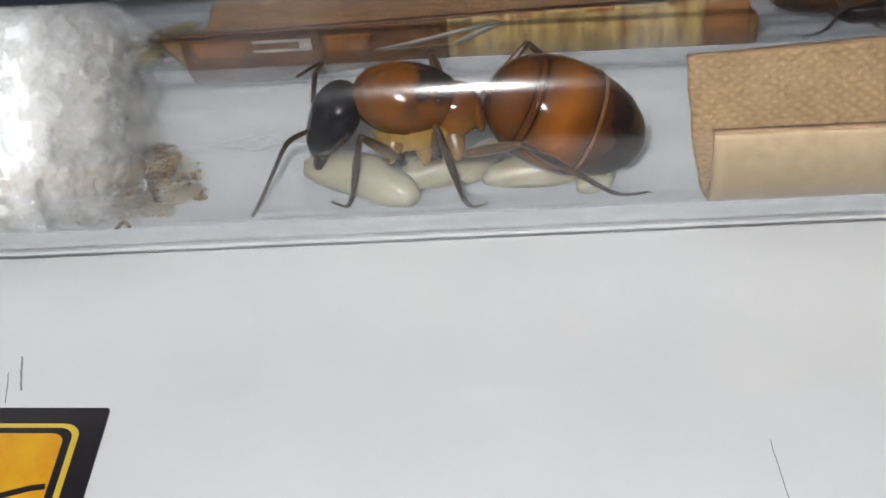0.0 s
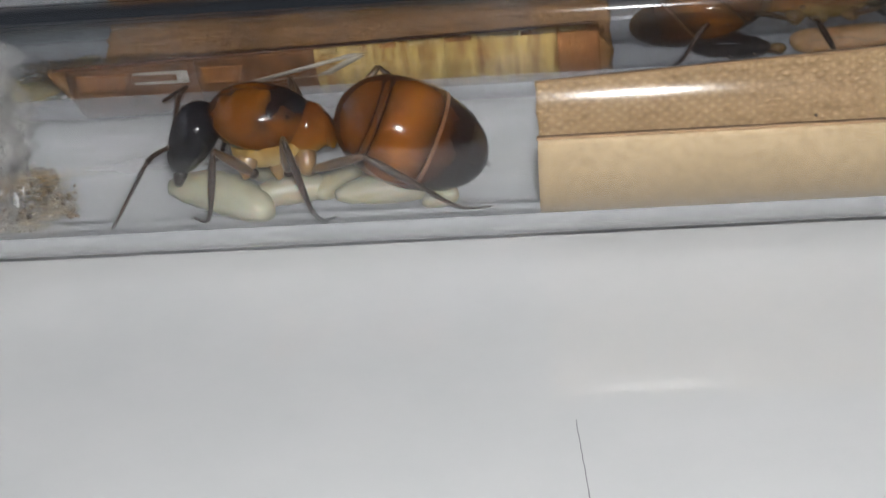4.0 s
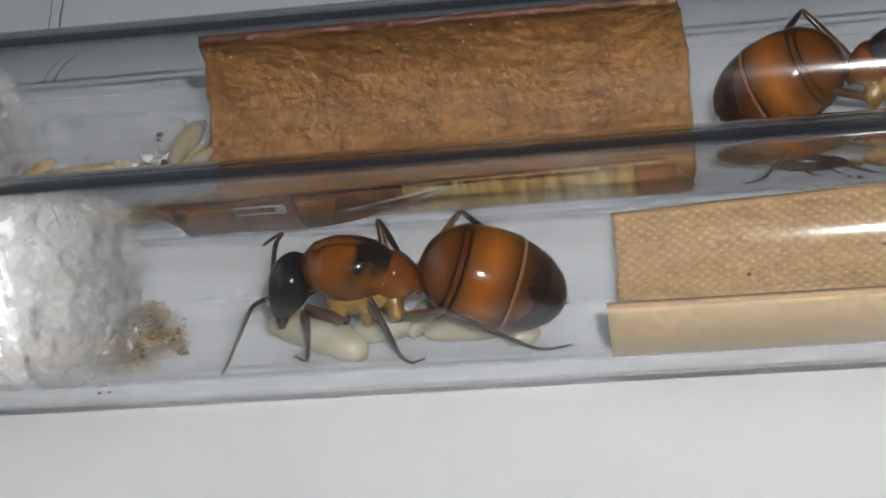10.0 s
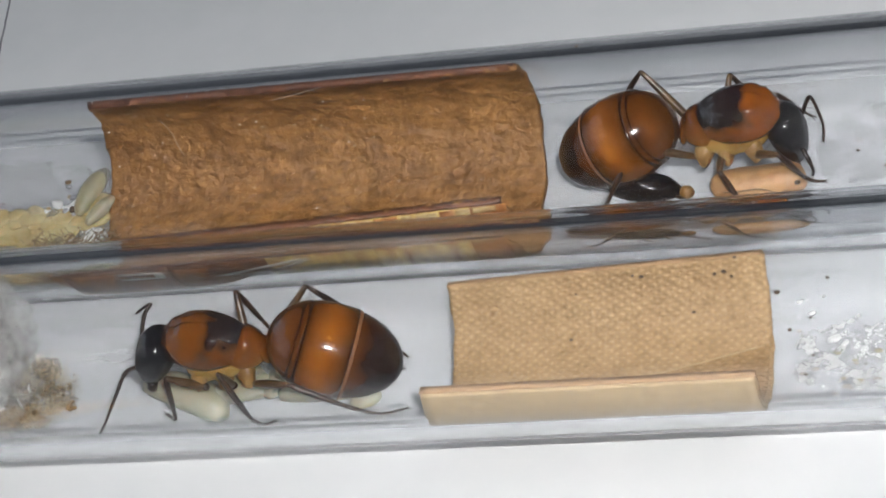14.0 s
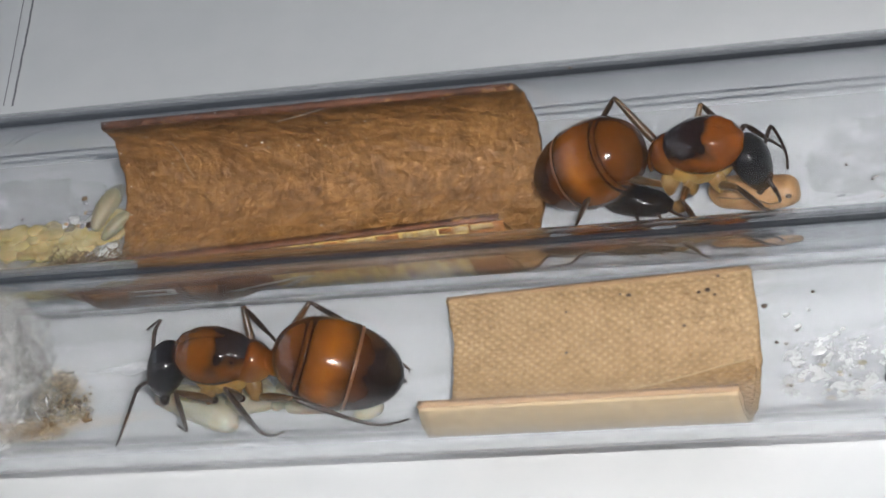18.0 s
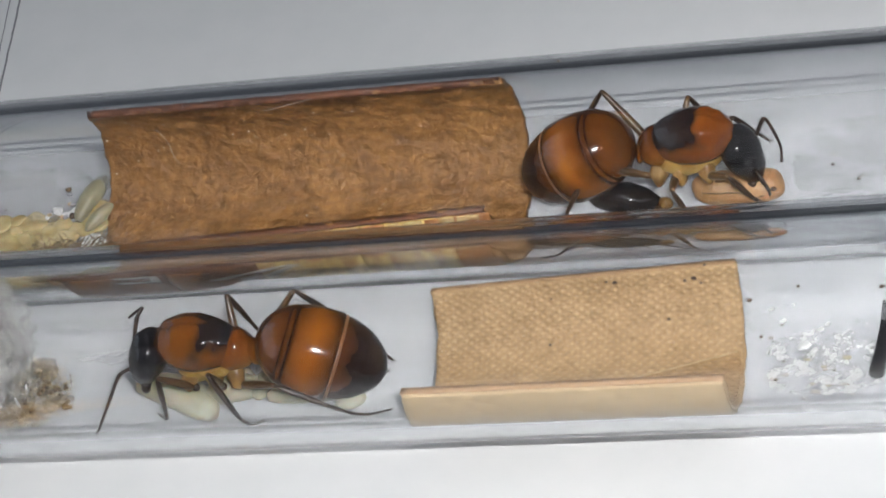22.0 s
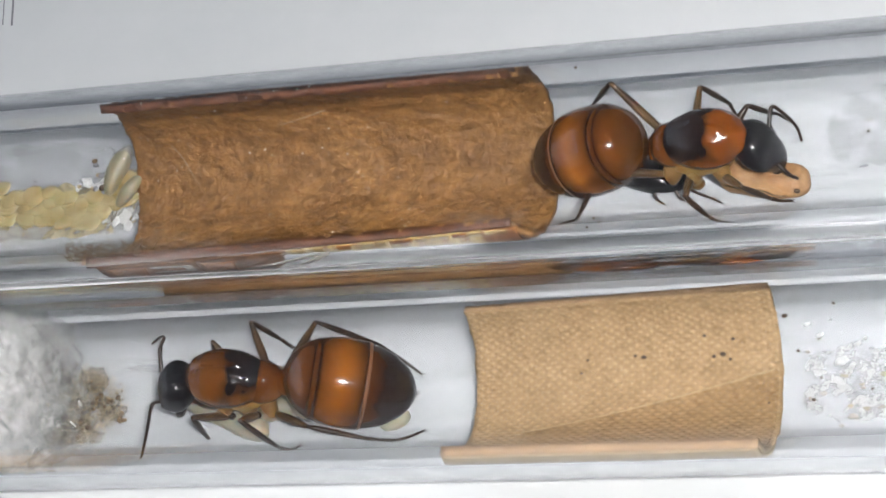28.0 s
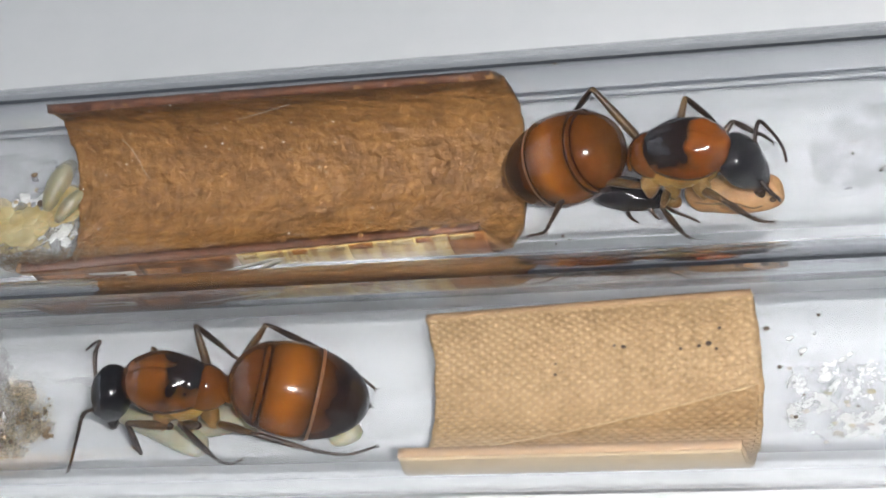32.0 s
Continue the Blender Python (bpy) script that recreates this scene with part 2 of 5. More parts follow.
ORANGE, DARK = (0.09, 0.028, 0.0037), (0.012, 0.007, 0.006)
PROPODEUM_SKIN = chitin("tan_cuticle", [(0.0, (0.3, 0.21, 0.08)), (0.5, (0.26, 0.165, 0.05)), (0.9, (0.2, 0.085, 0.016))], axis=2)
REAR_SKIN = chitin("brown_rear_cuticle", [(0.0, (0.22, 0.13, 0.035)), (0.4, (0.15, 0.055, 0.009)), (0.85, (0.09, 0.025, 0.004))], axis=2)


def gaster_skin(name):
    """Amber belly cuticle along the axis kept in the mesh: dark plate rims, a smoky rear, a black tip."""
    m = chitin(name, [(0.0, ORANGE), (1.0, ORANGE)])
    nt = m.node_tree
    b = nt.nodes["Principled BSDF"]
    co = nt.nodes.new("ShaderNodeAttribute")
    co.attribute_name = "flat"
    sep = nt.nodes.new("ShaderNodeSeparateXYZ")
    nt.links.new(co.outputs["Vector"], sep.inputs["Vector"])
    u = nt.nodes.new("ShaderNodeMath")
    u.operation = "MULTIPLY_ADD"
    nt.links.new(sep.outputs[0], u.inputs[0])
    u.inputs[1].default_value, u.inputs[2].default_value = 0.5 / MM, 0.5
    amber, glow, rim, smoke = (0.085, 0.026, 0.004), (0.2, 0.066, 0.008), (0.018, 0.005, 0.0015), (0.035, 0.011, 0.003)
    tint = ramp(nt, u.outputs[0], [(0.0, (0.055, 0.018, 0.004)), (0.1, amber), (0.185, (0.07, 0.02, 0.003)), (0.2, rim), (0.222, amber), (0.25, rim), (0.275, (0.1, 0.031, 0.0045)), (0.42, glow), (0.55, amber), (0.592, smoke), (0.63, (0.07, 0.021, 0.004)), (0.75, (0.05, 0.015, 0.004))])
    dark = nt.nodes.new("ShaderNodeMath")
    dark.operation = "MULTIPLY_ADD"
    nt.links.new(grain(nt, 1.7, 3.0, 0.6), dark.inputs[0])
    dark.inputs[1].default_value = 0.42
    nt.links.new(u.outputs[0], dark.inputs[2])
    mask = ramp(nt, dark.outputs[0], [(0.79, (0, 0, 0)), (1.02, (1, 1, 1))])
    black = nt.nodes.new("ShaderNodeRGB")
    black.outputs[0].default_value = (0.012, 0.007, 0.006, 1)
    mul = b.inputs["Base Color"].links[0].from_node
    nt.links.new(mixed(nt, tint, black.outputs[0], mask), mul.inputs["A"])
    return m


GASTER_SKIN = gaster_skin("amber_belly_cuticle")
PALE_BAND = surface("pale_pinkish_band", (0.1, 0.042, 0.015), (0.16, 0.074, 0.034), 0.3, 0.8, sub=0.3)


def patched(name, start, bright):
    """Orange cuticle with an uneven black saddle over the rear of the back."""
    m = chitin(name, [(0.0, bright), (1.0, (0.1, 0.031, 0.004))])
    nt = m.node_tree
    b = nt.nodes["Principled BSDF"]
    was = b.inputs["Base Color"].links[0].from_socket
    co = nt.nodes.new("ShaderNodeTexCoord")
    def calc(op, a, b=None, c=None):
        n = nt.nodes.new("ShaderNodeMath")
        n.operation = op
        for k, v in enumerate((a, b, c)):
            if isinstance(v, (int, float)):
                n.inputs[k].default_value = v
            elif v is not None:
                nt.links.new(v, n.inputs[k])
        return n.outputs[0]
    sep = nt.nodes.new("ShaderNodeSeparateXYZ")
    nt.links.new(co.outputs["Generated"], sep.inputs["Vector"])
    gx, gz = sep.outputs[0], sep.outputs[2]
    front = calc("SUBTRACT", calc("MULTIPLY_ADD", gz, 0.3, start), gx)
    low = calc("MULTIPLY_ADD", gz, -4.0, 2.9)
    reach = calc("MAXIMUM", calc("MULTIPLY_ADD", front, 9.0, 0.85), low)
    ragged = calc("MULTIPLY_ADD", grain(nt, 1.9, 2.0), 3.4, calc("SUBTRACT", reach, 1.7))
    mask = ramp(nt, ragged, [(0.3, (1, 1, 1)), (1.0, (0, 0, 0))])
    black = nt.nodes.new("ShaderNodeRGB")
    black.outputs[0].default_value = (*DARK, 1)
    nt.links.new(mixed(nt, was, black.outputs[0], mask), b.inputs["Base Color"])
    return m


THORAX_SKIN = patched("saddle_cuticle", 0.3, ORANGE)
DARK_THORAX_SKIN = patched("broad_saddle_cuticle", 0.08, (0.16, 0.042, 0.005))


def woven(name, dark, light):
    """Pale board with a fine pressed weave."""
    m = surface(name, dark, light, 0.7, 1.6, spec=0.25)
    nt = m.node_tree
    b = nt.nodes["Principled BSDF"]
    co = nt.nodes.new("ShaderNodeAttribute")
    co.attribute_name = "flat"
    waves = []
    for turn in (52, -52):
        mp = nt.nodes.new("ShaderNodeMapping")
        mp.inputs["Rotation"].default_value = (0, 0, radians(turn))
        w = nt.nodes.new("ShaderNodeTexWave")
        w.inputs["Scale"].default_value = 590.0
        w.inputs["Distortion"].default_value = 1.2
        w.inputs["Detail"].default_value = 1.0
        w.inputs["Detail Scale"].default_value = 2.0
        nt.links.new(co.outputs["Vector"], mp.inputs["Vector"])
        nt.links.new(mp.outputs["Vector"], w.inputs["Vector"])
        waves.append(w.outputs["Fac"])
    mul = nt.nodes.new("ShaderNodeMath")
    mul.operation = "MULTIPLY"
    nt.links.new(waves[0], mul.inputs[0])
    nt.links.new(waves[1], mul.inputs[1])
    bump(nt, b, mul.outputs[0], 0.1, 0.7)
    was = b.inputs["Base Color"].links[0].from_socket
    # colour follows the weave: hollows darker, ridges lighter
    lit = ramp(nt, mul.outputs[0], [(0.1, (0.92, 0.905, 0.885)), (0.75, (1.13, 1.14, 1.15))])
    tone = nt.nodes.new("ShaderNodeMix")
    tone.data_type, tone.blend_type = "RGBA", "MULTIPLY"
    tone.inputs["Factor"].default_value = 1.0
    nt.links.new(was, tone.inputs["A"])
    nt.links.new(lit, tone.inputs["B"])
    speck = ramp(nt, grain(nt, 0.5, 5.0, 0.75), [(0.3, (0.62, 0.54, 0.46)), (0.5, (1, 1, 1)), (0.7, (1.12, 1.12, 1.12))])
    fleck = nt.nodes.new("ShaderNodeMix")
    fleck.data_type, fleck.blend_type = "RGBA", "MULTIPLY"
    fleck.inputs["Factor"].default_value = 0.7
    nt.links.new(tone.outputs["Result"], fleck.inputs["A"])
    nt.links.new(speck, fleck.inputs["B"])
    nt.links.new(fleck.outputs["Result"], b.inputs["Base Color"])
    return m


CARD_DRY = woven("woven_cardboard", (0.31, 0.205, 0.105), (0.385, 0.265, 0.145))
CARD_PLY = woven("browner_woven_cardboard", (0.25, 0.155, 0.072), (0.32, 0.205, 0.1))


# ---- building tools; all numbers in millimetres ----
def mesh_of(bm, name, smooth=True):
    for v in bm.verts:
        v.co *= MM
    me = bpy.data.meshes.new(name)
    if smooth:
        for f in bm.faces:
            f.smooth = True
    bm.to_mesh(me)
    bm.free()
    return me


def part(name, bm, material, parent=None, label="", smooth=True):
    ob = new(name, mesh_of(bm, name, smooth))
    ob.data.materials.append(material)
    if parent is not None:
        ob.parent = parent
    return tagged(ob, label)


def base(name, x, y, z, label, category, group="", kind="", turn=0):
    ob = new(name)
    ob.matrix_world = pose(x * MM, y * MM, z * MM, 0, 0, turn)
    ob.empty_display_size = 0.002
    return tagged(ob, label, category, group, kind)


def ball(bm, c, r, turn=(0, 0, 0), seg=28, rings=18, power=(1, 1, 1), taper=0.0, lump=0.0, lump_size=1.0):
    """An egg-shaped solid: radii r, turned by degrees, tapered along its x axis."""
    m = Matrix.Translation(c) @ Euler([radians(a) for a in turn]).to_matrix().to_4x4()
    made = bmesh.ops.create_uvsphere(bm, u_segments=seg, v_segments=rings, radius=1.0)["verts"]
    for v in made:
        p = v.co.copy()
        k = 1 - taper * p.x
        q = Vector((p.x * r[0], p.y * r[1] * k, p.z * r[2] * k))
        if lump:
            q *= 1 + lump * noise.noise((q + Vector(c)) / lump_size)
        v.co = m @ q
    return made


def limb(bm, pts, radii, seg=10):
    """A tapered, jointed tube through points."""
    pts = [Vector(p) for p in pts]
    rings = []
    for i, p in enumerate(pts):
        d = (pts[min(i + 1, len(pts) - 1)] - pts[max(i - 1, 0)]).normalized()
        a = d.orthogonal().normalized()
        if rings:
            a = (last - d * last.dot(d)).normalized()
        last = a
        b = d.cross(a)
        rings.append([bm.verts.new(p + radii[i] * (math.cos(k * 2 * math.pi / seg) * a + math.sin(k * 2 * math.pi / seg) * b)) for k in range(seg)])
    for q, w in zip(rings, rings[1:]):
        for k in range(seg):
            bm.faces.new((q[k], q[(k + 1) % seg], w[(k + 1) % seg], w[k]))
    bm.faces.new(rings[0][::-1])
    bm.faces.new(rings[-1])
    return bm


def curve_pts(pts, n=6):
    """A smooth line through points."""
    pts = [Vector(p) for p in pts]
    out = []
    for i in range(len(pts) - 1):
        p0, p1, p2, p3 = pts[max(i - 1, 0)], pts[i], pts[i + 1], pts[min(i + 2, len(pts) - 1)]
        for k in range(n):
            t = k / n
            out.append(0.5 * ((2 * p1) + (p2 - p0) * t + (2 * p0 - 5 * p1 + 4 * p2 - p3) * t * t + (3 * p1 - p0 - 3 * p2 + p3) * t ** 3))
    return out + [pts[-1]]


def strip(bm, pts, width, z=0.02):
    """A flat pen stroke on the board."""
    pts = [Vector((*p, z)) for p in pts]
    pairs = []
    for i, p in enumerate(pts):
        d = pts[min(i + 1, len(pts) - 1)] - pts[max(i - 1, 0)]
        s = Vector((-d.y, d.x, 0)).normalized() * width / 2
        pairs.append((bm.verts.new(p + s), bm.verts.new(p - s)))
    for a, b in zip(pairs, pairs[1:]):
        bm.faces.new((a[0], a[1], b[1], b[0]))
    bmesh.ops.recalc_face_normals(bm, faces=bm.faces[:])


def block(bm, x0, x1, y0, y1, z0, z1):
    made = bmesh.ops.create_cube(bm, size=1.0)["verts"]
    for v in made:
        v.co = Vector((x0 + (v.co.x + 0.5) * (x1 - x0), y0 + (v.co.y + 0.5) * (y1 - y0), z0 + (v.co.z + 0.5) * (z1 - z0)))
    return made


def sheet(bm, grid, thick, flat=None):
    """A bent sheet: a grid of points (rows along x) given a thickness towards its inner side."""
    rows, cols = len(grid), len(grid[0])
    layer = bm.verts.layers.float_vector.new("flat") if flat else None
    nor = []
    for i in range(rows):
        line = []
        for j in range(cols):
            du = grid[min(i + 1, rows - 1)][j] - grid[max(i - 1, 0)][j]
            dv = grid[i][min(j + 1, cols - 1)] - grid[i][max(j - 1, 0)]
            line.append(du.cross(dv).normalized())
        nor.append(line)
    a = [[bm.verts.new(grid[i][j]) for j in range(cols)] for i in range(rows)]
    b = [[bm.verts.new(grid[i][j] + nor[i][j] * thick) for j in range(cols)] for i in range(rows)]
    if flat:
        for i in range(rows):
            for j in range(cols):
                a[i][j][layer] = b[i][j][layer] = flat[i][j] * MM
    for i in range(rows - 1):
        for j in range(cols - 1):
            bm.faces.new((a[i][j], a[i][j + 1], a[i + 1][j + 1], a[i + 1][j]))
            bm.faces.new((b[i][j], b[i + 1][j], b[i + 1][j + 1], b[i][j + 1]))
    for i in range(rows - 1):
        bm.faces.new((a[i][0], a[i + 1][0], b[i + 1][0], b[i][0]))
        bm.faces.new((a[i][-1], b[i][-1], b[i + 1][-1], a[i + 1][-1]))
    for j in range(cols - 1):
        bm.faces.new((a[0][j], b[0][j], b[0][j + 1], a[0][j + 1]))
        bm.faces.new((a[-1][j], a[-1][j + 1], b[-1][j + 1], b[-1][j]))
    bmesh.ops.recalc_face_normals(bm, faces=bm.faces[:])


# ---- the room and the board ----
def room():
    bm = bmesh.new()
    block(bm, -450, 450, -400, 420, -18, 0)
    tagged(part("table_board", bm, BOARD, smooth=False), "glossy white laminated board the glass tubes lie on", "board", kind="structure")
    walls = [("wall_north", -1500, 1500, 1500, 1600), ("wall_south", -1500, 1500, -1600, -1500), ("wall_east", 1500, 1600, -1500, 1500)]
    for name, x0, x1, y0, y1 in walls:
        bm = bmesh.new()
        block(bm, x0, x1, y0, y1, -750, 1650)
        tagged(part(name, bm, WALL, smooth=False), "plain grey painted room wall", "wall", kind="structure")
    bm = bmesh.new()
    for y0, y1, z0, z1 in ((-1500, -1200, -750, 1650), (1200, 1500, -750, 1650), (-1200, 1200, -750, 100), (-1200, 1200, 1460, 1650)):
        block(bm, -1600, -1500, y0, y1, z0, z1)
    tagged(part("wall_west", bm, WALL, smooth=False), "plain grey painted room wall with an opening for the added fill lamp", "wall", kind="structure")
    # unseen window, added only to house the side fill lamp
    win = base("fill_window_1", -1.55 / MM, 0, 100, "broad plain white window frame, added unseen around the fill lamp", "window", kind="structure")
    for y0, y1, z0, z1 in ((-1200, -1155, 0, 1360), (1155, 1200, 0, 1360), (-1155, 1155, 0, 45), (-1155, 1155, 1315, 1360), (-20, 20, 45, 1315)):
        bm = bmesh.new()
        block(bm, -25, 25, y0, y1, z0, z1)
        part("fill_window_frame", bm, WALL, win, smooth=False)
    bm = bmesh.new()
    block(bm, -1600, 1600, -1600, 1600, -800, -750)
    tagged(part("floor", bm, TABLE_WOOD, smooth=False), "plain brown wooden room floor", "floor", kind="structure")
    bm = bmesh.new()
    block(bm, -1600, 1600, -1600, 1600, 1650, 1700)
    tagged(part("ceiling", bm, CEILING, smooth=False), "plain grey painted ceiling", "ceiling", kind="structure")
    desk = base("desk", 0, 0, -18, "brown wooden desk under the white board", "desk")
    bm = bmesh.new()
    block(bm, -520, 520, -460, 480, -30, 0)
    part("desktop", bm, TABLE_WOOD, desk, smooth=False)
    for x in (-480, 440):
        for y in (-420, 400):
            bm = bmesh.new()
            block(bm, x, x + 40, y, y + 40, -732, -30)
            part("leg", bm, TABLE_WOOD, desk, smooth=False)


room()

R_OUT, R_IN, Y2 = 8.0, 6.85, 18.43


def tube(name, y, turn, x0, x1, label):
    """A round-bottomed glass test tube lying on the board: outer and inner skin in one closed wall."""
    t = base(name, 0, y, R_OUT, label, "test tube", "glass test tubes", turn=turn)
    bm = bmesh.new()
    seg = 128
    prof = [(x1, R_IN + 0.2), (x1 + 0.25, (R_IN + R_OUT) / 2), (x1, R_OUT - 0.2)]
    prof += [(x1 - (x1 - x0) * k / 24, R_OUT) for k in range(1, 24)]
    prof += [(x0 - R_OUT * math.sin(a * math.pi / 20), R_OUT * math.cos(a * math.pi / 20)) for a in range(0, 10)]
    tip_out = x0 - R_OUT
    inner = [(x0 - R_IN * math.sin(a * math.pi / 20), R_IN * math.cos(a * math.pi / 20)) for a in range(9, -1, -1)]
    inner += [(x0 + (x1 - x0) * k / 24, R_IN) for k in range(1, 24)]
    ring = lambda x, r: [bm.verts.new((x, r * math.cos(2 * math.pi * k / seg), r * math.sin(2 * math.pi * k / seg))) for k in range(seg)]
    rings = [ring(*p) for p in prof]
    pole_o, pole_i = bm.verts.new((tip_out, 0, 0)), bm.verts.new((x0 - R_IN, 0, 0))
    rings_i = [ring(*p) for p in inner]

    def join(a, b):
        for k in range(seg):
            bm.faces.new((a[k], a[(k + 1) % seg], b[(k + 1) % seg], b[k]))
    for a, b in zip(rings, rings[1:]):
        join(a, b)
    for a, b in zip(rings_i, rings_i[1:]):
        join(a, b)
    join(rings_i[-1], rings[0])
    for k in range(seg):
        bm.faces.new((rings[-1][k], rings[-1][(k + 1) % seg], pole_o))
        bm.faces.new((rings_i[0][(k + 1) % seg], rings_i[0][k], pole_i))
    bmesh.ops.recalc_face_normals(bm, faces=bm.faces[:])
    # the wall comes in lengthwise staves; those at its rims, which turn the light aside, keep their shadow
    for name_, want in (("glass_wall", False), ("glass_stave", True)):
        bb = bm.copy()
        gone = []
        for f in bb.faces:
            c = f.calc_center_median()
            ang = math.degrees(math.atan2(c.z, c.y)) % 360
            if (213 <= ang <= 238 or 34 <= ang <= 62) != want:
                gone.append(f)
        bmesh.ops.delete(bb, geom=gone, context="FACES")
        w = part(name_, bb, GLASS, t, "clear glass wall")
        w.visible_shadow = want
    bm.free()
    # floor film: streaky dust, with the dimming by the glass put into its grey
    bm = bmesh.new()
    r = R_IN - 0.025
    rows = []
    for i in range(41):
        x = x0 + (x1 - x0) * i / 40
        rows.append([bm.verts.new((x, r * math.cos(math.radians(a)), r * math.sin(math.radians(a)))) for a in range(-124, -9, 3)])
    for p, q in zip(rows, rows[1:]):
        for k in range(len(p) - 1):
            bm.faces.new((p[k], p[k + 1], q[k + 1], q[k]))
    part("dust_shade_film", bm, DUST_SHADE_FILM, t, "thin streaky grey film of dust and painted shade on the glass floor")
    return t


tube("test_tube", 0, 0, -95, 72, "clear glass test tube holding a dry cardboard shelter")
tube("test_tube", Y2, -0.3, -92, 75, "clear glass test tube holding a damp brown cardboard shelter")


# ---- cardboard shelters ----
def gutter(bm, r, a0, a1, steps, ends, nx, thick, wave=0.0, ragged=0.0, seed=0.0, dz=0.0, tilt=0.0, lift=0.0):
    """A curved sheet that lines the tube from angle a0 down and round to a1 (degrees, 0 at the back)."""
    grid = []
    for i in range(nx + 1):
        u = i / nx
        row = []
        for j in range(steps + 1):
            v = j / steps
            top = a0 + lift * u
            a = math.radians(top + (a1 + tilt * (1 - u) - top) * v)
            x0, x1 = ends(v)
            x = x0 + (x1 - x0) * u
            if ragged and i in (0, nx):
                x += ragged * (noise.noise((v * 11, i + seed, 0.5)) + 0.5 * noise.noise((v * 31, i + seed, 3.5)))
            w = wave * (noise.noise((x / 3.4, v * 10 + seed, 2.0)) + 0.6 * noise.noise((x / 1.2, v * 30, 7.0 + seed))) if wave else 0.0
            rr = r - abs(w)
            row.append(Vector((x, rr * math.cos(a), rr * math.sin(a) + dz)))
        grid.append(row)
    flat = [[Vector((p.x, -r * math.radians(a0 + (a1 - a0) * j / steps), 0)) for j, p in enumerate(row)] for row in grid]
    sheet(bm, grid, -thick, flat)


def dry_shelter():
    s = base("cardboard_shelter", 11.5, 0, 1.2, "dry tan cardboard gutter lining the tube floor", "cardboard")
    o, dz = 11.5, R_OUT - 1.2
    ends = lambda v: (0.05 + 0.5 * v - o, 23.3 + 0.25 * math.sin(math.pi * v) - o)
    bm = bmesh.new()
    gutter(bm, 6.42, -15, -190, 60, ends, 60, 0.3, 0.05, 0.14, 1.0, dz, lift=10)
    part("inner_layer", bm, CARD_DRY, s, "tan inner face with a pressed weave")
    bm = bmesh.new()
    gutter(bm, 6.76, -16, -190.2, 60, lambda v: (0.1 + 0.45 * v - o, 23.2 + 0.25 * math.sin(math.pi * v) - o), 30, 0.32, 0.03, 0.1, 5.0, dz, lift=10)
    part("outer_layer", bm, CARD_FLAP, s, "smooth pale outer face")
    for a, x0, x1, up in ((-190.6, 0.5, 23.3, 0), (-14.6, 0.1, 23.2, 10)):
        bm = bmesh.new()
        gutter(bm, 6.74, a + 0.35, a - 0.35 + up, 2, lambda v: (x0 - o, x1 - o), 40, 0.62, 0.0, 0.05, 9.0, dz, -up, up)
        part("cut_edge", bm, CARD_EDGE, s, "darker cut edge of the cardboard")
    # a browner ply laid bare below a slanting torn crease
    bm = bmesh.new()
    gutter(bm, 5.98, -72, -188, 60, lambda v: (max(23.0 - 45.4 * v, 4.5) - o, 23.25 - o), 40, 0.05, 0.02, 0.0, 3.0, dz)
    part("bared_ply", bm, CARD_PLY, s, "browner ply below the crease")
    # ridge of the crease; the lit look of its edge is put into paler card
    bm = bmesh.new()
    q = []
    for k in range(60):
        v = k / 59
        a = math.radians(-72 - 48 * v)
        r = 5.93 + 0.03 * noise.noise((k * 0.3, 2, 0))
        q.append(Vector((23.0 - 18.6 * v - o + 0.15 * noise.noise((k * 0.2, 5, 0)), r * math.cos(a), r * math.sin(a) + dz)))
    limb(bm, q, [0.05 + 0.06 * (1 - k / 59) * (0.7 + 0.6 * noise.noise((k * 0.4, 0, 9))) for k in range(60)], 6)
    part("torn_crease", bm, CARD_FLAP, s, "torn crease, coloured pale as if its edge were lit")


dry_shelter()


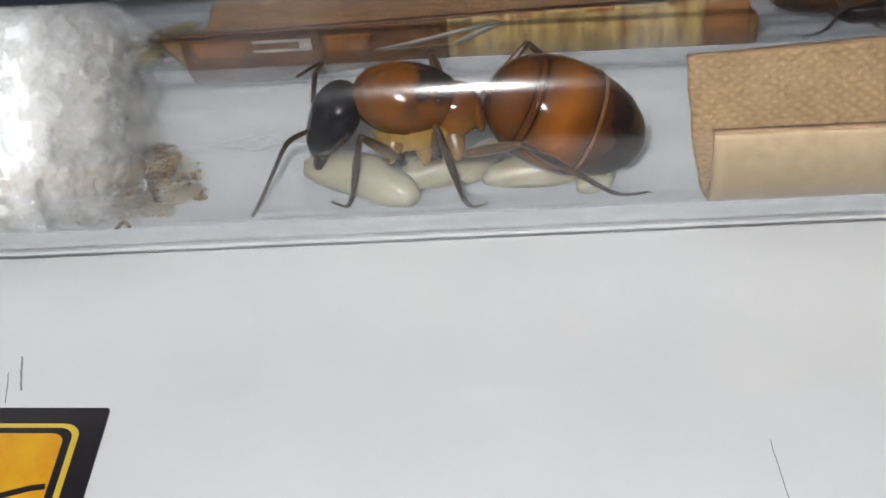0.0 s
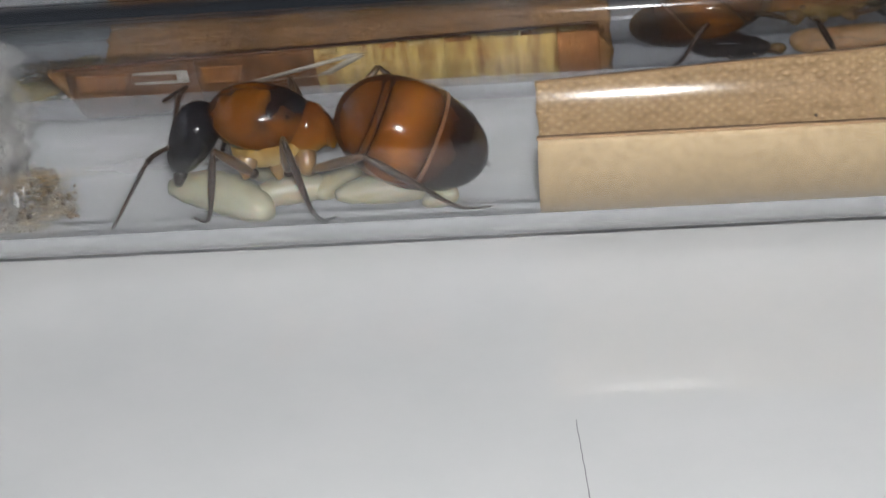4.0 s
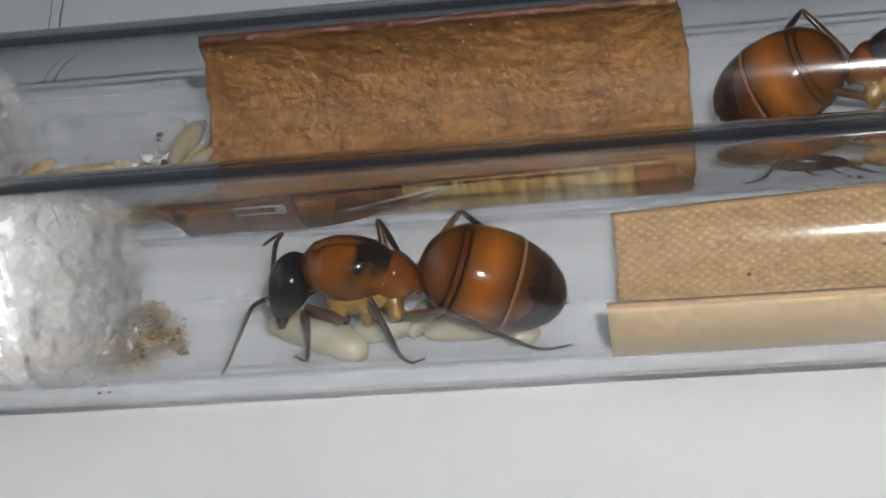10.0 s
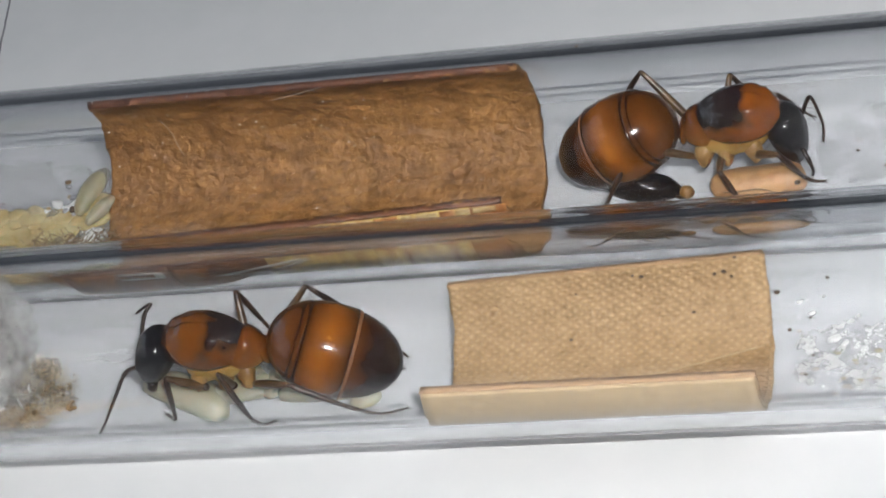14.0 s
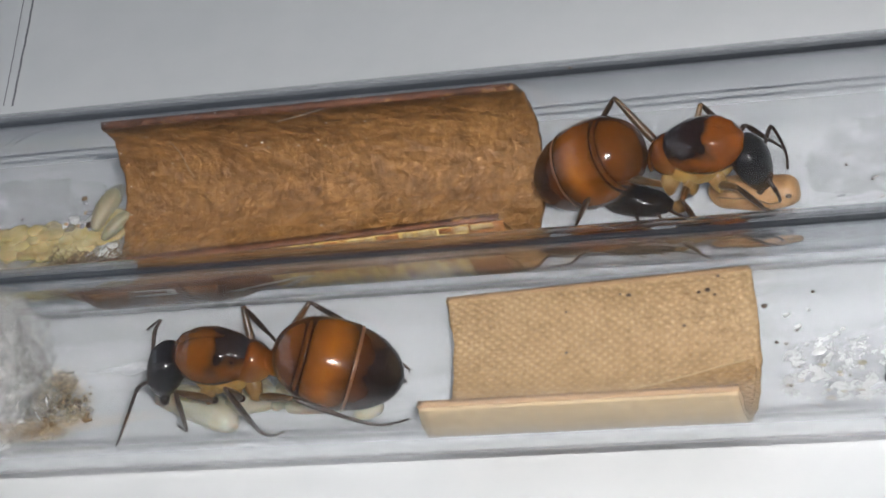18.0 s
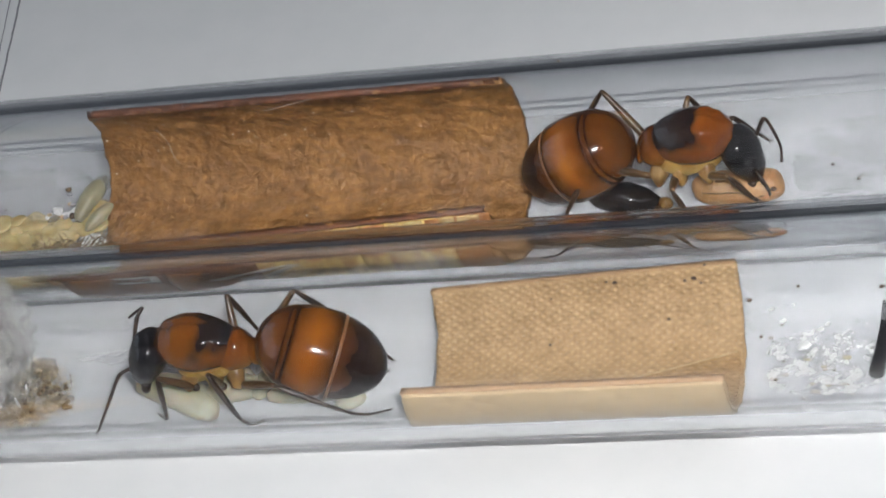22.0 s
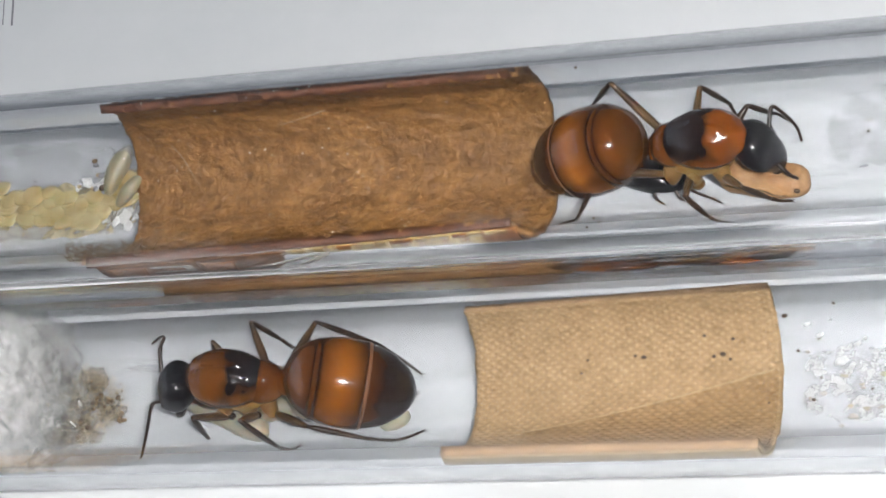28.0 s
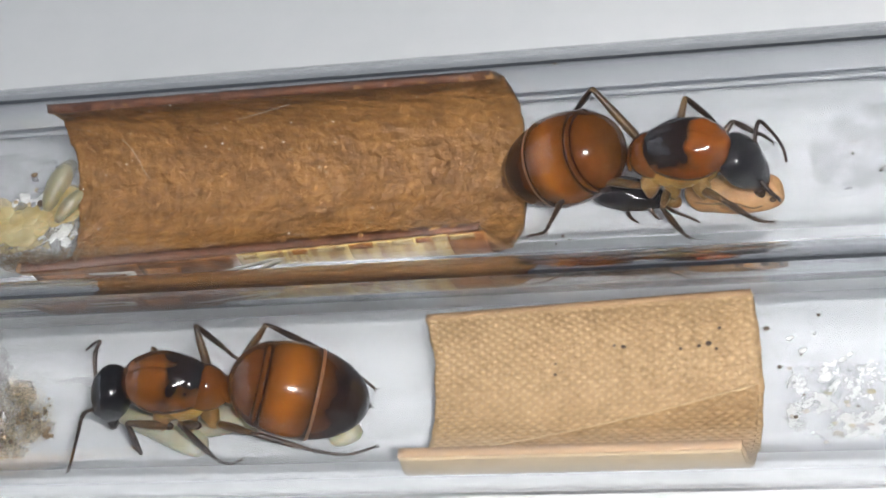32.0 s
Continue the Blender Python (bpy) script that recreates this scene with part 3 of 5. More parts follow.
def damp_shelter():
    s = base("cardboard_shelter", -12, Y2, 1.2, "damp dark brown cardboard gutter lining the tube", "cardboard")
    o, dz = -12.0, R_OUT - 1.2

    def ends(v):
        return -30.6 - 2.8 * max(v - 0.8, 0) / 0.2 - 1.5 * math.sin(math.pi * v) - o, 4.85 + 0.4 * math.sin(math.pi * v) - 1.5 * (max(v - 0.9, 0) / 0.1) ** 2 - o
    bm = bmesh.new()
    gutter(bm, 6.62, 54, -189.5, 110, ends, 130, 0.55, 0.2, 0.22, 2.0, dz, 15.5)
    part("inner_layer", bm, CARD_WET, s, "fibrous damp brown inner face")
    bm = bmesh.new()
    gutter(bm, 6.66, 54.9, 53.7, 2, lambda v: (-30.5 - o, 4.7 - o), 70, 0.62, 0.12, 0.1, 4.0, dz)
    part("back_edge", bm, CARD_WET_EDGE, s, "dark damp upper edge")
    def rim(x):
        """Angle of the front edge, which climbs towards the open end."""
        u = min(max((x + 33.4) / 38.0, 0.0), 1.0)
        return -174.0 - 15.5 * u

    def rim_band(name, x0, x1, d0, d1, r, thick, material, lab, nx=8, ny=3, wave=0.0):
        """A band of the sheet that follows the front edge, d0 to d1 degrees below it."""
        grid = []
        for i in range(nx + 1):
            x = x0 + (x1 - x0) * i / nx
            wob = wave * noise.noise((x / 0.9, d0, 3.0))
            grid.append([Vector((x - o, r * math.cos(math.radians(rim(x) + d0 + (d1 - d0) * j / ny + wob)), r * math.sin(math.radians(rim(x) + d0 + (d1 - d0) * j / ny + wob)) + dz)) for j in range(ny + 1)])
        bm = bmesh.new()
        sheet(bm, grid, thick)
        return part(name, bm, material, s, lab)
    rim_band("cut_edge", -32.8, 4.0, -0.9, 0.5, 6.74, 0.62, CARD_WET_EDGE, "reddish brown cut edge", 90, 3, 0.9)
    # fuzzy torn corner with silk
    rnd = random.Random(14)
    bm = bmesh.new()
    for _ in range(170):
        a = math.radians(rnd.uniform(-180, -160))
        p = Vector((rnd.uniform(-34.5, -27) - o, 6.3 * math.cos(a), 6.3 * math.sin(a) + dz))
        pts = [p]
        for k in range(4):
            pts.append(pts[-1] + Vector((rnd.uniform(-0.7, 0.7), rnd.uniform(-0.1, 0.5), rnd.uniform(-0.3, 0.4))))
        limb(bm, pts, [0.03] * 5, 4)
    tagged(part("torn_fibres", bm, BROWN_CRUMB, s, "torn brown fibres at the corner"), kind="stuff")
    # printed outside of the packaging card below the front edge
    for x0, x1, m, lab in ((-32, -23, PRINT_BROWN, "dark brown printed panel"), (-23, -14.8, PRINT_BROWN, "dark brown printed panel"), (-14.8, -6, PRINT_GOLD, "gold and cream streaked printed panel"), (-6, 1.6, PRINT_GOLD, "gold and cream streaked printed panel"), (1.6, 4.4, PRINT_RUST, "rust-coloured printed panel")):
        rim_band("printed_panel", x0, x1, 0.8, 58, 6.77, 0.1, m, lab, 14, 24)
    for k, (x0, x1) in enumerate(((-14.4, -13.2), (-12.4, -11.6), (-10.4, -9.2), (-8.4, -7.2), (-7.0, -6.2), (-5.9, -4.1), (-3.8, -2.9), (-2.6, -1.0), (-0.8, 0.3), (0.5, 1.6), (1.8, 3.6))):
        rim_band("print_block", x0, x1, 1.0, 5.0, 6.8, 0.03, PRINT_RUST if k % 3 == 2 else PRINT_CREAM, "small printed block along the edge")

    def stroke(x0, a0, x1, a1, width):
        bm = bmesh.new()
        gutter(bm, 6.79, a0, a1, 10, lambda v: (x0 + (x1 - x0) * v - o, x0 + (x1 - x0) * v + width - o), 2, 0.02, 0.0, 0.0, 0.0, dz)
        part("print_bar", bm, PRINT_WHITE, s, "white printed bar")
    # a lying U of two bars and a bow, then a slanting stroke and a wedge
    stroke(-27.4, -168, -27.4, -170.4, 3.6)
    stroke(-27.4, -160, -27.4, -162.4, 3.6)
    stroke(-24.4, -160, -24.4, -170.4, 0.8)
    stroke(-19.6, -158, -12.4, -176, 1.3)
    stroke(-19.8, -157, -14.6, -160, 1.2)
    stroke(-14.8, -160, -12.2, -174, 0.9)
    for x0, x1, a0, a1 in ((-31.4, -28.2, -156, -170), (-22.8, -20.2, -157, -172)):
        bm = bmesh.new()
        gutter(bm, 6.785, a0, a1, 10, lambda v: (x0 - o, x1 + 0.5 * v - o), 6, 0.02, 0.0, 0.0, 0.0, dz)
        part("print_block", bm, PRINT_RUST, s, "tan printed patch")


damp_shelter()


# ---- cotton, brood, crumbs and drops ----
def tube_plug(bm, x0, x1, r, lump, seed, seg=48, n=40):
    """A soft plug that fills a tube from x0 to an uneven front near x1."""
    rows = []
    for i in range(n + 1):
        u = i / n
        ring = []
        for k in range(seg):
            w = 2 * math.pi * k / seg
            if u < 0.7:
                x, rr = x0 + (x1 - x0) * u / 0.7, r
            else:
                f = (u - 0.7) / 0.3
                x, rr = x1 + 1.6 * math.sin(f * math.pi / 2), r * math.cos(f * math.pi / 2 * 0.995)
            p = Vector((x, rr * math.cos(w), rr * math.sin(w)))
            d = noise.noise(Vector((p.x / 2.2 + seed, p.y / 2.2, p.z / 2.2))) + 0.4 * noise.noise(Vector((p.x / 0.4, p.y / 0.4 + seed, p.z / 0.4))) + 0.5 * noise.noise(Vector((p.x / 0.9, p.y / 0.9 + seed, p.z / 0.9)))
            if u >= 0.68:
                p.x += lump * d
            p.y *= 1 - 0.05 * abs(d)
            p.z *= 1 - 0.05 * abs(d)
            ring.append(bm.verts.new(p))
        rows.append(ring)
    for a, b in zip(rows, rows[1:]):
        for k in range(seg):
            bm.faces.new((a[k], a[(k + 1) % seg], b[(k + 1) % seg], b[k]))
    bm.faces.new(rows[0][::-1])
    bm.faces.new(rows[-1])
    bmesh.ops.recalc_face_normals(bm, faces=bm.faces[:])


def strands(bm, rnd, count, spot, length, thick, inside):
    """Loose curled fibres."""
    for _ in range(count):
        p = Vector(spot())
        d = Vector((rnd.uniform(-1, 1), rnd.uniform(-1, 1), rnd.uniform(-1, 1))).normalized()
        pts = [p]
        for k in range(6):
            d = (d + 0.5 * Vector((rnd.uniform(-1, 1), rnd.uniform(-1, 1), rnd.uniform(-1, 1)))).normalized()
            q = pts[-1] + d * length * rnd.uniform(0.5, 1.2) / 6
            rr = math.hypot(q.y, q.z)
            if rr > inside:
                q.y *= inside / rr
                q.z *= inside / rr
            pts.append(q)
        limb(bm, pts, [thick] * len(pts), 4)


def cotton(y, x_front, label, seed, fibre_count, stain):
    c = base("cotton_plug", x_front - 12, y, R_OUT, label, "cotton wool")
    o = x_front - 12
    rnd = random.Random(seed)
    bm = bmesh.new()
    tube_plug(bm, -40, 7.3, R_IN - 0.12, 0.9, seed, 72, 60)
    part("wad", bm, COTTON, c)
    for k in range(4):
        bm = bmesh.new()
        tube_plug(bm, 4.5 - 0.4 * k, 8.1 + 1.1 * k, R_IN - 0.1 + 0.008 * k, 1.5, seed + 0.2 * k, 56, 40)
        part("fuzz", bm, FUZZ if k < 2 else THIN_FUZZ, c, "loose translucent cotton fuzz")

    def spot():
        rr, w = R_IN * math.sqrt(rnd.random()) * 0.97, rnd.uniform(0, 2 * math.pi)
        return (min(rnd.gauss(9.4, 1.7), 12.5), rr * math.cos(w), rr * math.sin(w))
    bm = bmesh.new()
    strands(bm, rnd, fibre_count, spot, 2.6, 0.0045, R_IN - 0.04)
    tagged(part("fibres", bm, COTTON, c, "fine white cotton fibres"), kind="stuff")
    bm = bmesh.new()
    strands(bm, rnd, stain, spot, 2.4, 0.009, R_IN - 0.04)
    tagged(part("stained_fibres", bm, DIRTY_COTTON, c, "brown stained cotton fibres"), kind="stuff")
    return c


cotton(0, -33.6, "white cotton wool plug with loose fibres in the tube", 3, 260, 110)
cotton(Y2, -47.0, "greyish cotton wool plug with loose dirty fibres", 11, 350, 150)


def floor_z(y, cy):
    """Height of the inner glass floor of a tube at y."""
    return R_OUT - math.sqrt(max(R_IN ** 2 - (y - cy) ** 2, 0.01))


def lump(name, x, y, z, r, material, label, category, seed, turn=(0, 0, 0), rough=0.35, group="", size=0.6, seg=14):
    bm = bmesh.new()
    ball(bm, (0, 0, 0), r, turn, seg, max(8, seg * 2 // 3))
    for v in bm.verts:
        v.co *= 1 + rough * noise.noise(v.co / size + Vector((seed * 3.7, seed, 0)))
    ob = part(name, bm, material)
    ob.matrix_world = pose(x * MM, y * MM, z * MM)
    return tagged(ob, label, category, group)


def debris():
    d = base("refuse_heap", -33.6, 0.6, 1.3, "heap of brown stained fibres, husks and crumbs at the cotton", "refuse")
    rnd = random.Random(5)
    bm = bmesh.new()
    for i in range(44):
        w, rr = rnd.uniform(0, 6.28), rnd.random() ** 0.6
        x, y, q = -0.7 + 3.9 * rr * math.cos(w), 0.3 + 3.3 * rr * math.sin(w), rnd.uniform(0.4, 0.85)
        z = floor_z(y + 0.6, 0) - 1.3 + 0.25 + 1.5 * (1 - rr) * rnd.random()
        made = ball(bm, (x, y, z), (q, q * 0.9, q * 0.55), (0, 0, rnd.uniform(0, 180)), 16, 10)
        for v in made:
            v.co += Vector((1, 1, 0.6)) * 0.3 * (noise.noise(v.co / 0.5) + 0.6 * noise.noise(v.co / 0.2))
            v.co.z = max(v.co.z, floor_z(v.co.y + 0.6, 0) - 1.3 + 0.03)
    part("stained_clump", bm, BROWN_FUZZ, d, "matted brown-stained cotton")
    bm = bmesh.new()
    for _ in range(900):
        w, rr = rnd.uniform(0, 6.28), rnd.random() ** 0.7
        x, y, z = -0.7 + 4.0 * rr * math.cos(w), 0.4 + 3.4 * rr * math.sin(w), rnd.uniform(0.2, 2.7) * (1.15 - rr)
        z = max(z, floor_z(y + 0.6, 0) - 1.3 + 0.1)
        pts = [Vector((x, y, z))]
        for k in range(4):
            q = pts[-1] + Vector((rnd.uniform(-0.5, 0.5), rnd.uniform(-0.5, 0.5), rnd.uniform(-0.25, 0.3)))
            q.z = max(q.z, floor_z(q.y + 0.6, 0) - 1.3 + 0.1)
            pts.append(q)
        limb(bm, pts, [0.009] * 5, 4)
    tagged(part("fibres", bm, DIRTY_COTTON, d, "tangled brown fibres"), kind="stuff")
    spots = [(-2.2, 1.6, 0.5), (0.3, -1.5, 0.9), (0.2, -0.2, 0.9), (2.5, 1.1, 0.5), (3.4, -0.6, 0.25), (1.2, 0.6, 0.7), (-0.6, 0.9, 1.2)]
    for i in range(110):
        cx, cy, wide = spots[i % len(spots)]
        x, y = cx + rnd.gauss(0, wide), cy + rnd.gauss(0, wide)
        rr = min(math.hypot(x, y - 0.3) / 3.6, 1.0)
        z = max(2.0 * (1.05 - rr), floor_z(y + 0.6, 0) - 1.3 + 0.15)
        bm = bmesh.new()
        s = 0.07 + 0.2 * rnd.random() ** 2
        ball(bm, (x, y, z), (s, s * rnd.uniform(0.6, 1), s * rnd.uniform(0.5, 0.9)), (rnd.uniform(0, 90), 0, rnd.uniform(0, 180)), 8, 6)
        for v in bm.verts:
            v.co += Vector((1, 1, 1)) * 0.08 * noise.noise(v.co / 0.2)
        part("crumb", bm, rnd.choice([CRUMB, BROWN_CRUMB, BROWN_CRUMB, BROWN_CRUMB]), d)
    for i in range(7):
        bm = bmesh.new()
        p = [Vector((rnd.uniform(-2.4, 0.2), rnd.uniform(-1.9, 0.6), rnd.uniform(1.0, 2.6)))]
        a = Vector((rnd.uniform(-0.5, 0.5), rnd.uniform(-0.3, 0.3), rnd.uniform(0.5, 1.2)))
        b = Vector((rnd.uniform(-0.5, 0.5), rnd.uniform(-0.4, 0.1), rnd.uniform(-0.2, 0.2)))
        q = [p[0], p[0] + a, p[0] + a * 0.8 + b, p[0] + b * 1.2]
        grid = [[q[0], q[3]], [q[0].lerp(q[1], 0.5) + b * 0.2, q[3].lerp(q[2], 0.5) + b * 0.2], [q[1], q[2]]]
        sheet(bm, grid, 0.05)
        part("husk", bm, COTTON, d, "pale papery husk")


debris()


def larva(x, y, z, length, r, turn, label, bend=0.5, skin=LARVA):
    bm = bmesh.new()
    n = 14
    pts, rad = [], []
    for i in range(n + 1):
        u = i / n
        a = (u - 0.5) * bend * 2
        pts.append(Vector((length * math.sin(a) / (2 * math.sin(bend)) if bend else length * (u - 0.5), length * 0.5 * (math.cos(a) - math.cos(bend)) / max(bend, 0.1), 0)))
        e = 0.03 + 0.94 * u
        rad.append(r * math.sqrt(max(1 - (2 * e - 1) ** 2, 0.02)) * (0.82 + 0.18 * u) * (1 + 0.03 * math.cos(i * math.pi)))
    limb(bm, pts, rad, 20)
    ob = part("larva", bm, skin)
    ob.matrix_world = pose(x * MM, y * MM, z * MM, *turn)
    return tagged(ob, label, "larva", "ant brood")


larva(-20.3, -1.0, 2.6, 7.4, 1.65, (0, 6, -24), "plump pale yellow ant larva lying under the ant's head")
larva(-15.6, -0.5, 2.6, 5.0, 1.25, (0, 0, 14), "pale yellow ant larva under the ant's thorax")
larva(-16.6, 1.7, 2.6, 5.2, 1.2, (0, 0, -30), "pale ant larva lying behind another one", 0.3)
larva(-9.6, -0.7, 2.5, 6.2, 1.25, (0, 0, 4), "pale yellow ant larva below the belly", 0.3)
larva(-6.0, -1.4, 2.2, 2.4, 0.85, (0, 0, 30), "small pale ant larva below the belly", 0.2)
larva(-12.6, 0.9, 2.5, 4.2, 1.1, (0, 0, 60), "pale ant larva between the ant's legs", 0.3)


def cocoon_tan():
    c = base("cocoon", 22, 17.5, 3.4, "open tan cocoon held by the ant", "cocoon", "ant brood")
    bm = bmesh.new()
    ball(bm, (0, 0, 0), (3.7, 1.5, 1.4), (0, 0, 0), 36, 22, taper=-0.04)
    for v in bm.verts:
        e = min(abs(v.co.x) / 3.7, 0.999)
        fat = (1 - e ** 3.4) ** 0.5 / max((1 - e * e) ** 0.5, 0.05)
        v.co.y *= min(fat, 1.5)
        v.co.z *= min(fat, 1.5)
        v.co *= 1 + 0.09 * noise.noise(v.co / 1.3)
        v.co.z += 0.25 * math.exp(-((v.co.x - 3.0) ** 2)) - 0.12 * math.exp(-((v.co.x + 0.5) ** 2) / 0.8)
    part("shell", bm, PUPA_SKIN, c)
    bm = bmesh.new()
    q = curve_pts([(-2.6, -1.25, 0.65), (-1.2, -1.42, 0.75), (0.2, -1.35, 0.72), (1.5, -1.5, 0.3), (2.2, -1.3, 0.35)], 5)
    limb(bm, q, [0.06] * len(q), 6)
    part("tear", bm, BROWN_CRUMB, c, "dark torn seam")
    bm = bmesh.new()
    ball(bm, (3.0, -1.1, 0.85), (0.26, 0.2, 0.2), (0, 0, 0), 10, 8)
    part("spot", bm, CRUMB, c, "dark spot at the end")
    return c


COCOON, COCOON_Z = cocoon_tan(), 3.4


def dark_pupa():
    p = base("dark_pupa", 13.7, 18.1, 1.5, "shrivelled black pupa with an amber tip under the ant", "pupa", "ant brood")
    bm = bmesh.new()
    ball(bm, (-0.3, 0, 1.7), (3.1, 1.35, 1.35), (0, 8, -10), 32, 20, taper=0.2)
    for v in bm.verts:
        v.co.z += 0.2 * noise.noise(v.co / 0.8)
        v.co.y += 0.15 * noise.noise(v.co / 0.6 + Vector((4, 0, 0)))
    part("body", bm, CHITIN_BLACK, p)
    bm = bmesh.new()
    ball(bm, (3.0, -0.65, 1.35), (0.6, 0.55, 0.6), (0, 0, -12), 18, 12)
    part("tip", bm, COXA_SKIN, p, "amber head end")
    for pts in ([(2.2, -0.9, 1.3), (3.0, -1.5, 1.2), (4.0, -1.8, 0.7), (4.9, -2.4, 0.75)], [(-0.5, -1.0, 1.2), (-0.2, -1.7, 0.9), (0.4, -2.2, 0.9)], [(1.2, -1.0, 1.4), (1.6, -1.7, 1.0), (2.0, -2.0, 0.95)]):
        bm = bmesh.new()
        q = curve_pts(pts, 4)
        limb(bm, q, [0.16 - 0.09 * i / len(q) for i in range(len(q))], 8)
        part("leg", bm, LEG_BROWN, p, "thin dark folded leg")


dark_pupa()


def food_chain():
    f = base("food_pulp", -38.5, 19.6, 1.4, "yellow lumpy food pulp smeared along the tube floor", "food")
    rnd = random.Random(8)
    line = curve_pts([(-8.2, 1.2, 0), (-5.5, 0.9, 0), (-3.0, 0.6, 0), (-0.6, 0.2, 0), (1.6, 0.1, 0), (3.6, 0.7, 0), (5.2, 1.2, 0), (5.6, 1.7, 0)], 3)
    line = [(p, side) for p in line for side in (-1.0, 0.1, 1.1) if p.x < 2.5 or side > -0.5]
    for q, side in line:
        for _ in range(2):
            s = rnd.uniform(0.55, 0.95)
            y = q.y + side * rnd.uniform(0.5, 1.25) + rnd.uniform(-0.3, 0.3)
            x = q.x + rnd.uniform(-0.6, 0.6)
            z = floor_z(y + 19.6, Y2) - 1.4 + 0.12 * s
            bm = bmesh.new()
            ball(bm, (x, y, z), (s * 1.15, s, s * 0.3), (0, 0, rnd.uniform(0, 180)), 18, 10)
            for v in bm.verts:
                v.co += Vector((0.12, 0.12, 0.05)) * noise.noise(v.co / 0.6)
            part("lump", bm, YELLOW_PULP, f)


food_chain()


def stain(name, x0, x1, a0, a1, cy, r, material, label, category):
    """A thin ragged patch lying on the inner glass."""
    t = base(name, (x0 + x1) / 2, cy, R_OUT - r, label, category)
    bm = bmesh.new()
    rows = []
    n, m = 40, 20
    for i in range(n + 1):
        row = []
        for j in range(m + 1):
            f = 0.5 + 0.5 * math.sin(math.pi * i / n) ** 0.4
            a = math.radians((a0 + a1) / 2 + (a1 - a0) * (j / m - 0.5) * f * (1 + 0.25 * noise.noise((i * 0.25, x0, j // 10))))
            x = x0 + (x1 - x0) * (i / n) + 0.5 * noise.noise((j * 0.4, x0, i // 20))
            row.append(bm.verts.new((x - (x0 + x1) / 2, r * math.cos(a), r * math.sin(a) + r)))
        rows.append(row)
    for p, q in zip(rows, rows[1:]):
        for k in range(m):
            bm.faces.new((p[k], p[k + 1], q[k + 1], q[k]))
    part("patch", bm, material, t)


stain("food_stain", -48.0, -32.6, -102, -58, Y2, R_IN - 0.07, FOOD_VEIL, "smeared yellow food stain on the tube floor", "stain")
stain("water_stain", -48.5, -34.0, -74, -22, Y2, R_IN - 0.05, GREY_VEIL, "grey dried water stain on the tube floor", "stain")
stain("dried_crust", -37.6, -32.0, -92, -56, Y2, R_IN - 0.09, WHITE_VEIL, "ragged white dried crust beside the cardboard", "crust")
stain("dried_crust", 25.0, 33.0, -110, -58, 0, R_IN - 0.06, WHITE_VEIL, "patchy white dried crust among droplets", "crust")
stain("water_stain", 26.5, 40.0, -88, -30, Y2, R_IN - 0.05, GREY_VEIL, "faint grey dried water stain beyond the ant", "stain")
for x, y, q in ((-37.4, 22.3, 0.8), (-36.6, 21.9, 0.6), (-38.3, 21.9, 0.5), (-33.6, 19.2, 0.9), (-34.4, 18.6, 0.6), (-33.2, 18.0, 0.7), (-35.6, 22.4, 0.5)):
    lump("flake", x, y, floor_z(y, Y2) + 0.08, (q, q * 0.6, 0.09), SPECK_GLINT, "thin whitish flake on the tube floor", "flake", x, (0, 0, x * 40), 0.5, group="flakes", size=0.35, seg=16)
larva(-34.0, 22.9, 3.0, 5.0, 1.0, (0, -14, 64), "pale ant larva lying beside the damp cardboard", 0.25, TAN_LARVA)
larva(-32.9, 20.8, 2.6, 3.4, 0.7, (0, -10, 52), "small pale ant larva against the damp cardboard", 0.2, TAN_LARVA)
lump("seed", -35.9, 21.6, floor_z(21.6, Y2) + 0.3, (0.34, 0.3, 0.3), CRUMB, "small black seed on the tube floor", "seed", 1)
rnd = random.Random(21)
for i in range(16):
    x, y = -37.0 + rnd.gauss(0, 1.0), 21.6 + rnd.gauss(0, 0.8)
    lump("crumb", x, y, floor_z(y, Y2) + 0.16, (rnd.uniform(0.15, 0.34), rnd.uniform(0.15, 0.3), 0.18), rnd.choice([DIRTY_COTTON, PENCIL, BROWN_CRUMB]), "grey-brown crumb on the tube floor", "crumb", i, group="crumbs", size=0.3, seg=8)
for x, y in ((-42.5, 22.6), (-40.6, 21.2), (-44.2, 20.0), (-45.5, 22.2), (8.4, 15.2), (9.0, 14.6), (8.2, 13.9), (29.5, 21.6), (31.5, 20.2)):
    lump("crumb", x, y, floor_z(y, Y2) + 0.1, (0.14, 0.12, 0.1), CRUMB, "tiny dark crumb on the tube floor", "crumb", x, group="crumbs", size=0.2, seg=8)
lump("crumb", 10.14, 20.65, R_OUT + math.sqrt(R_OUT ** 2 - (20.65 - Y2) ** 2) + 0.05, (0.13, 0.11, 0.08), CRUMB, "tiny dark speck stuck on top of the glass", "crumb", 4, group="crumbs", size=0.2, seg=8)


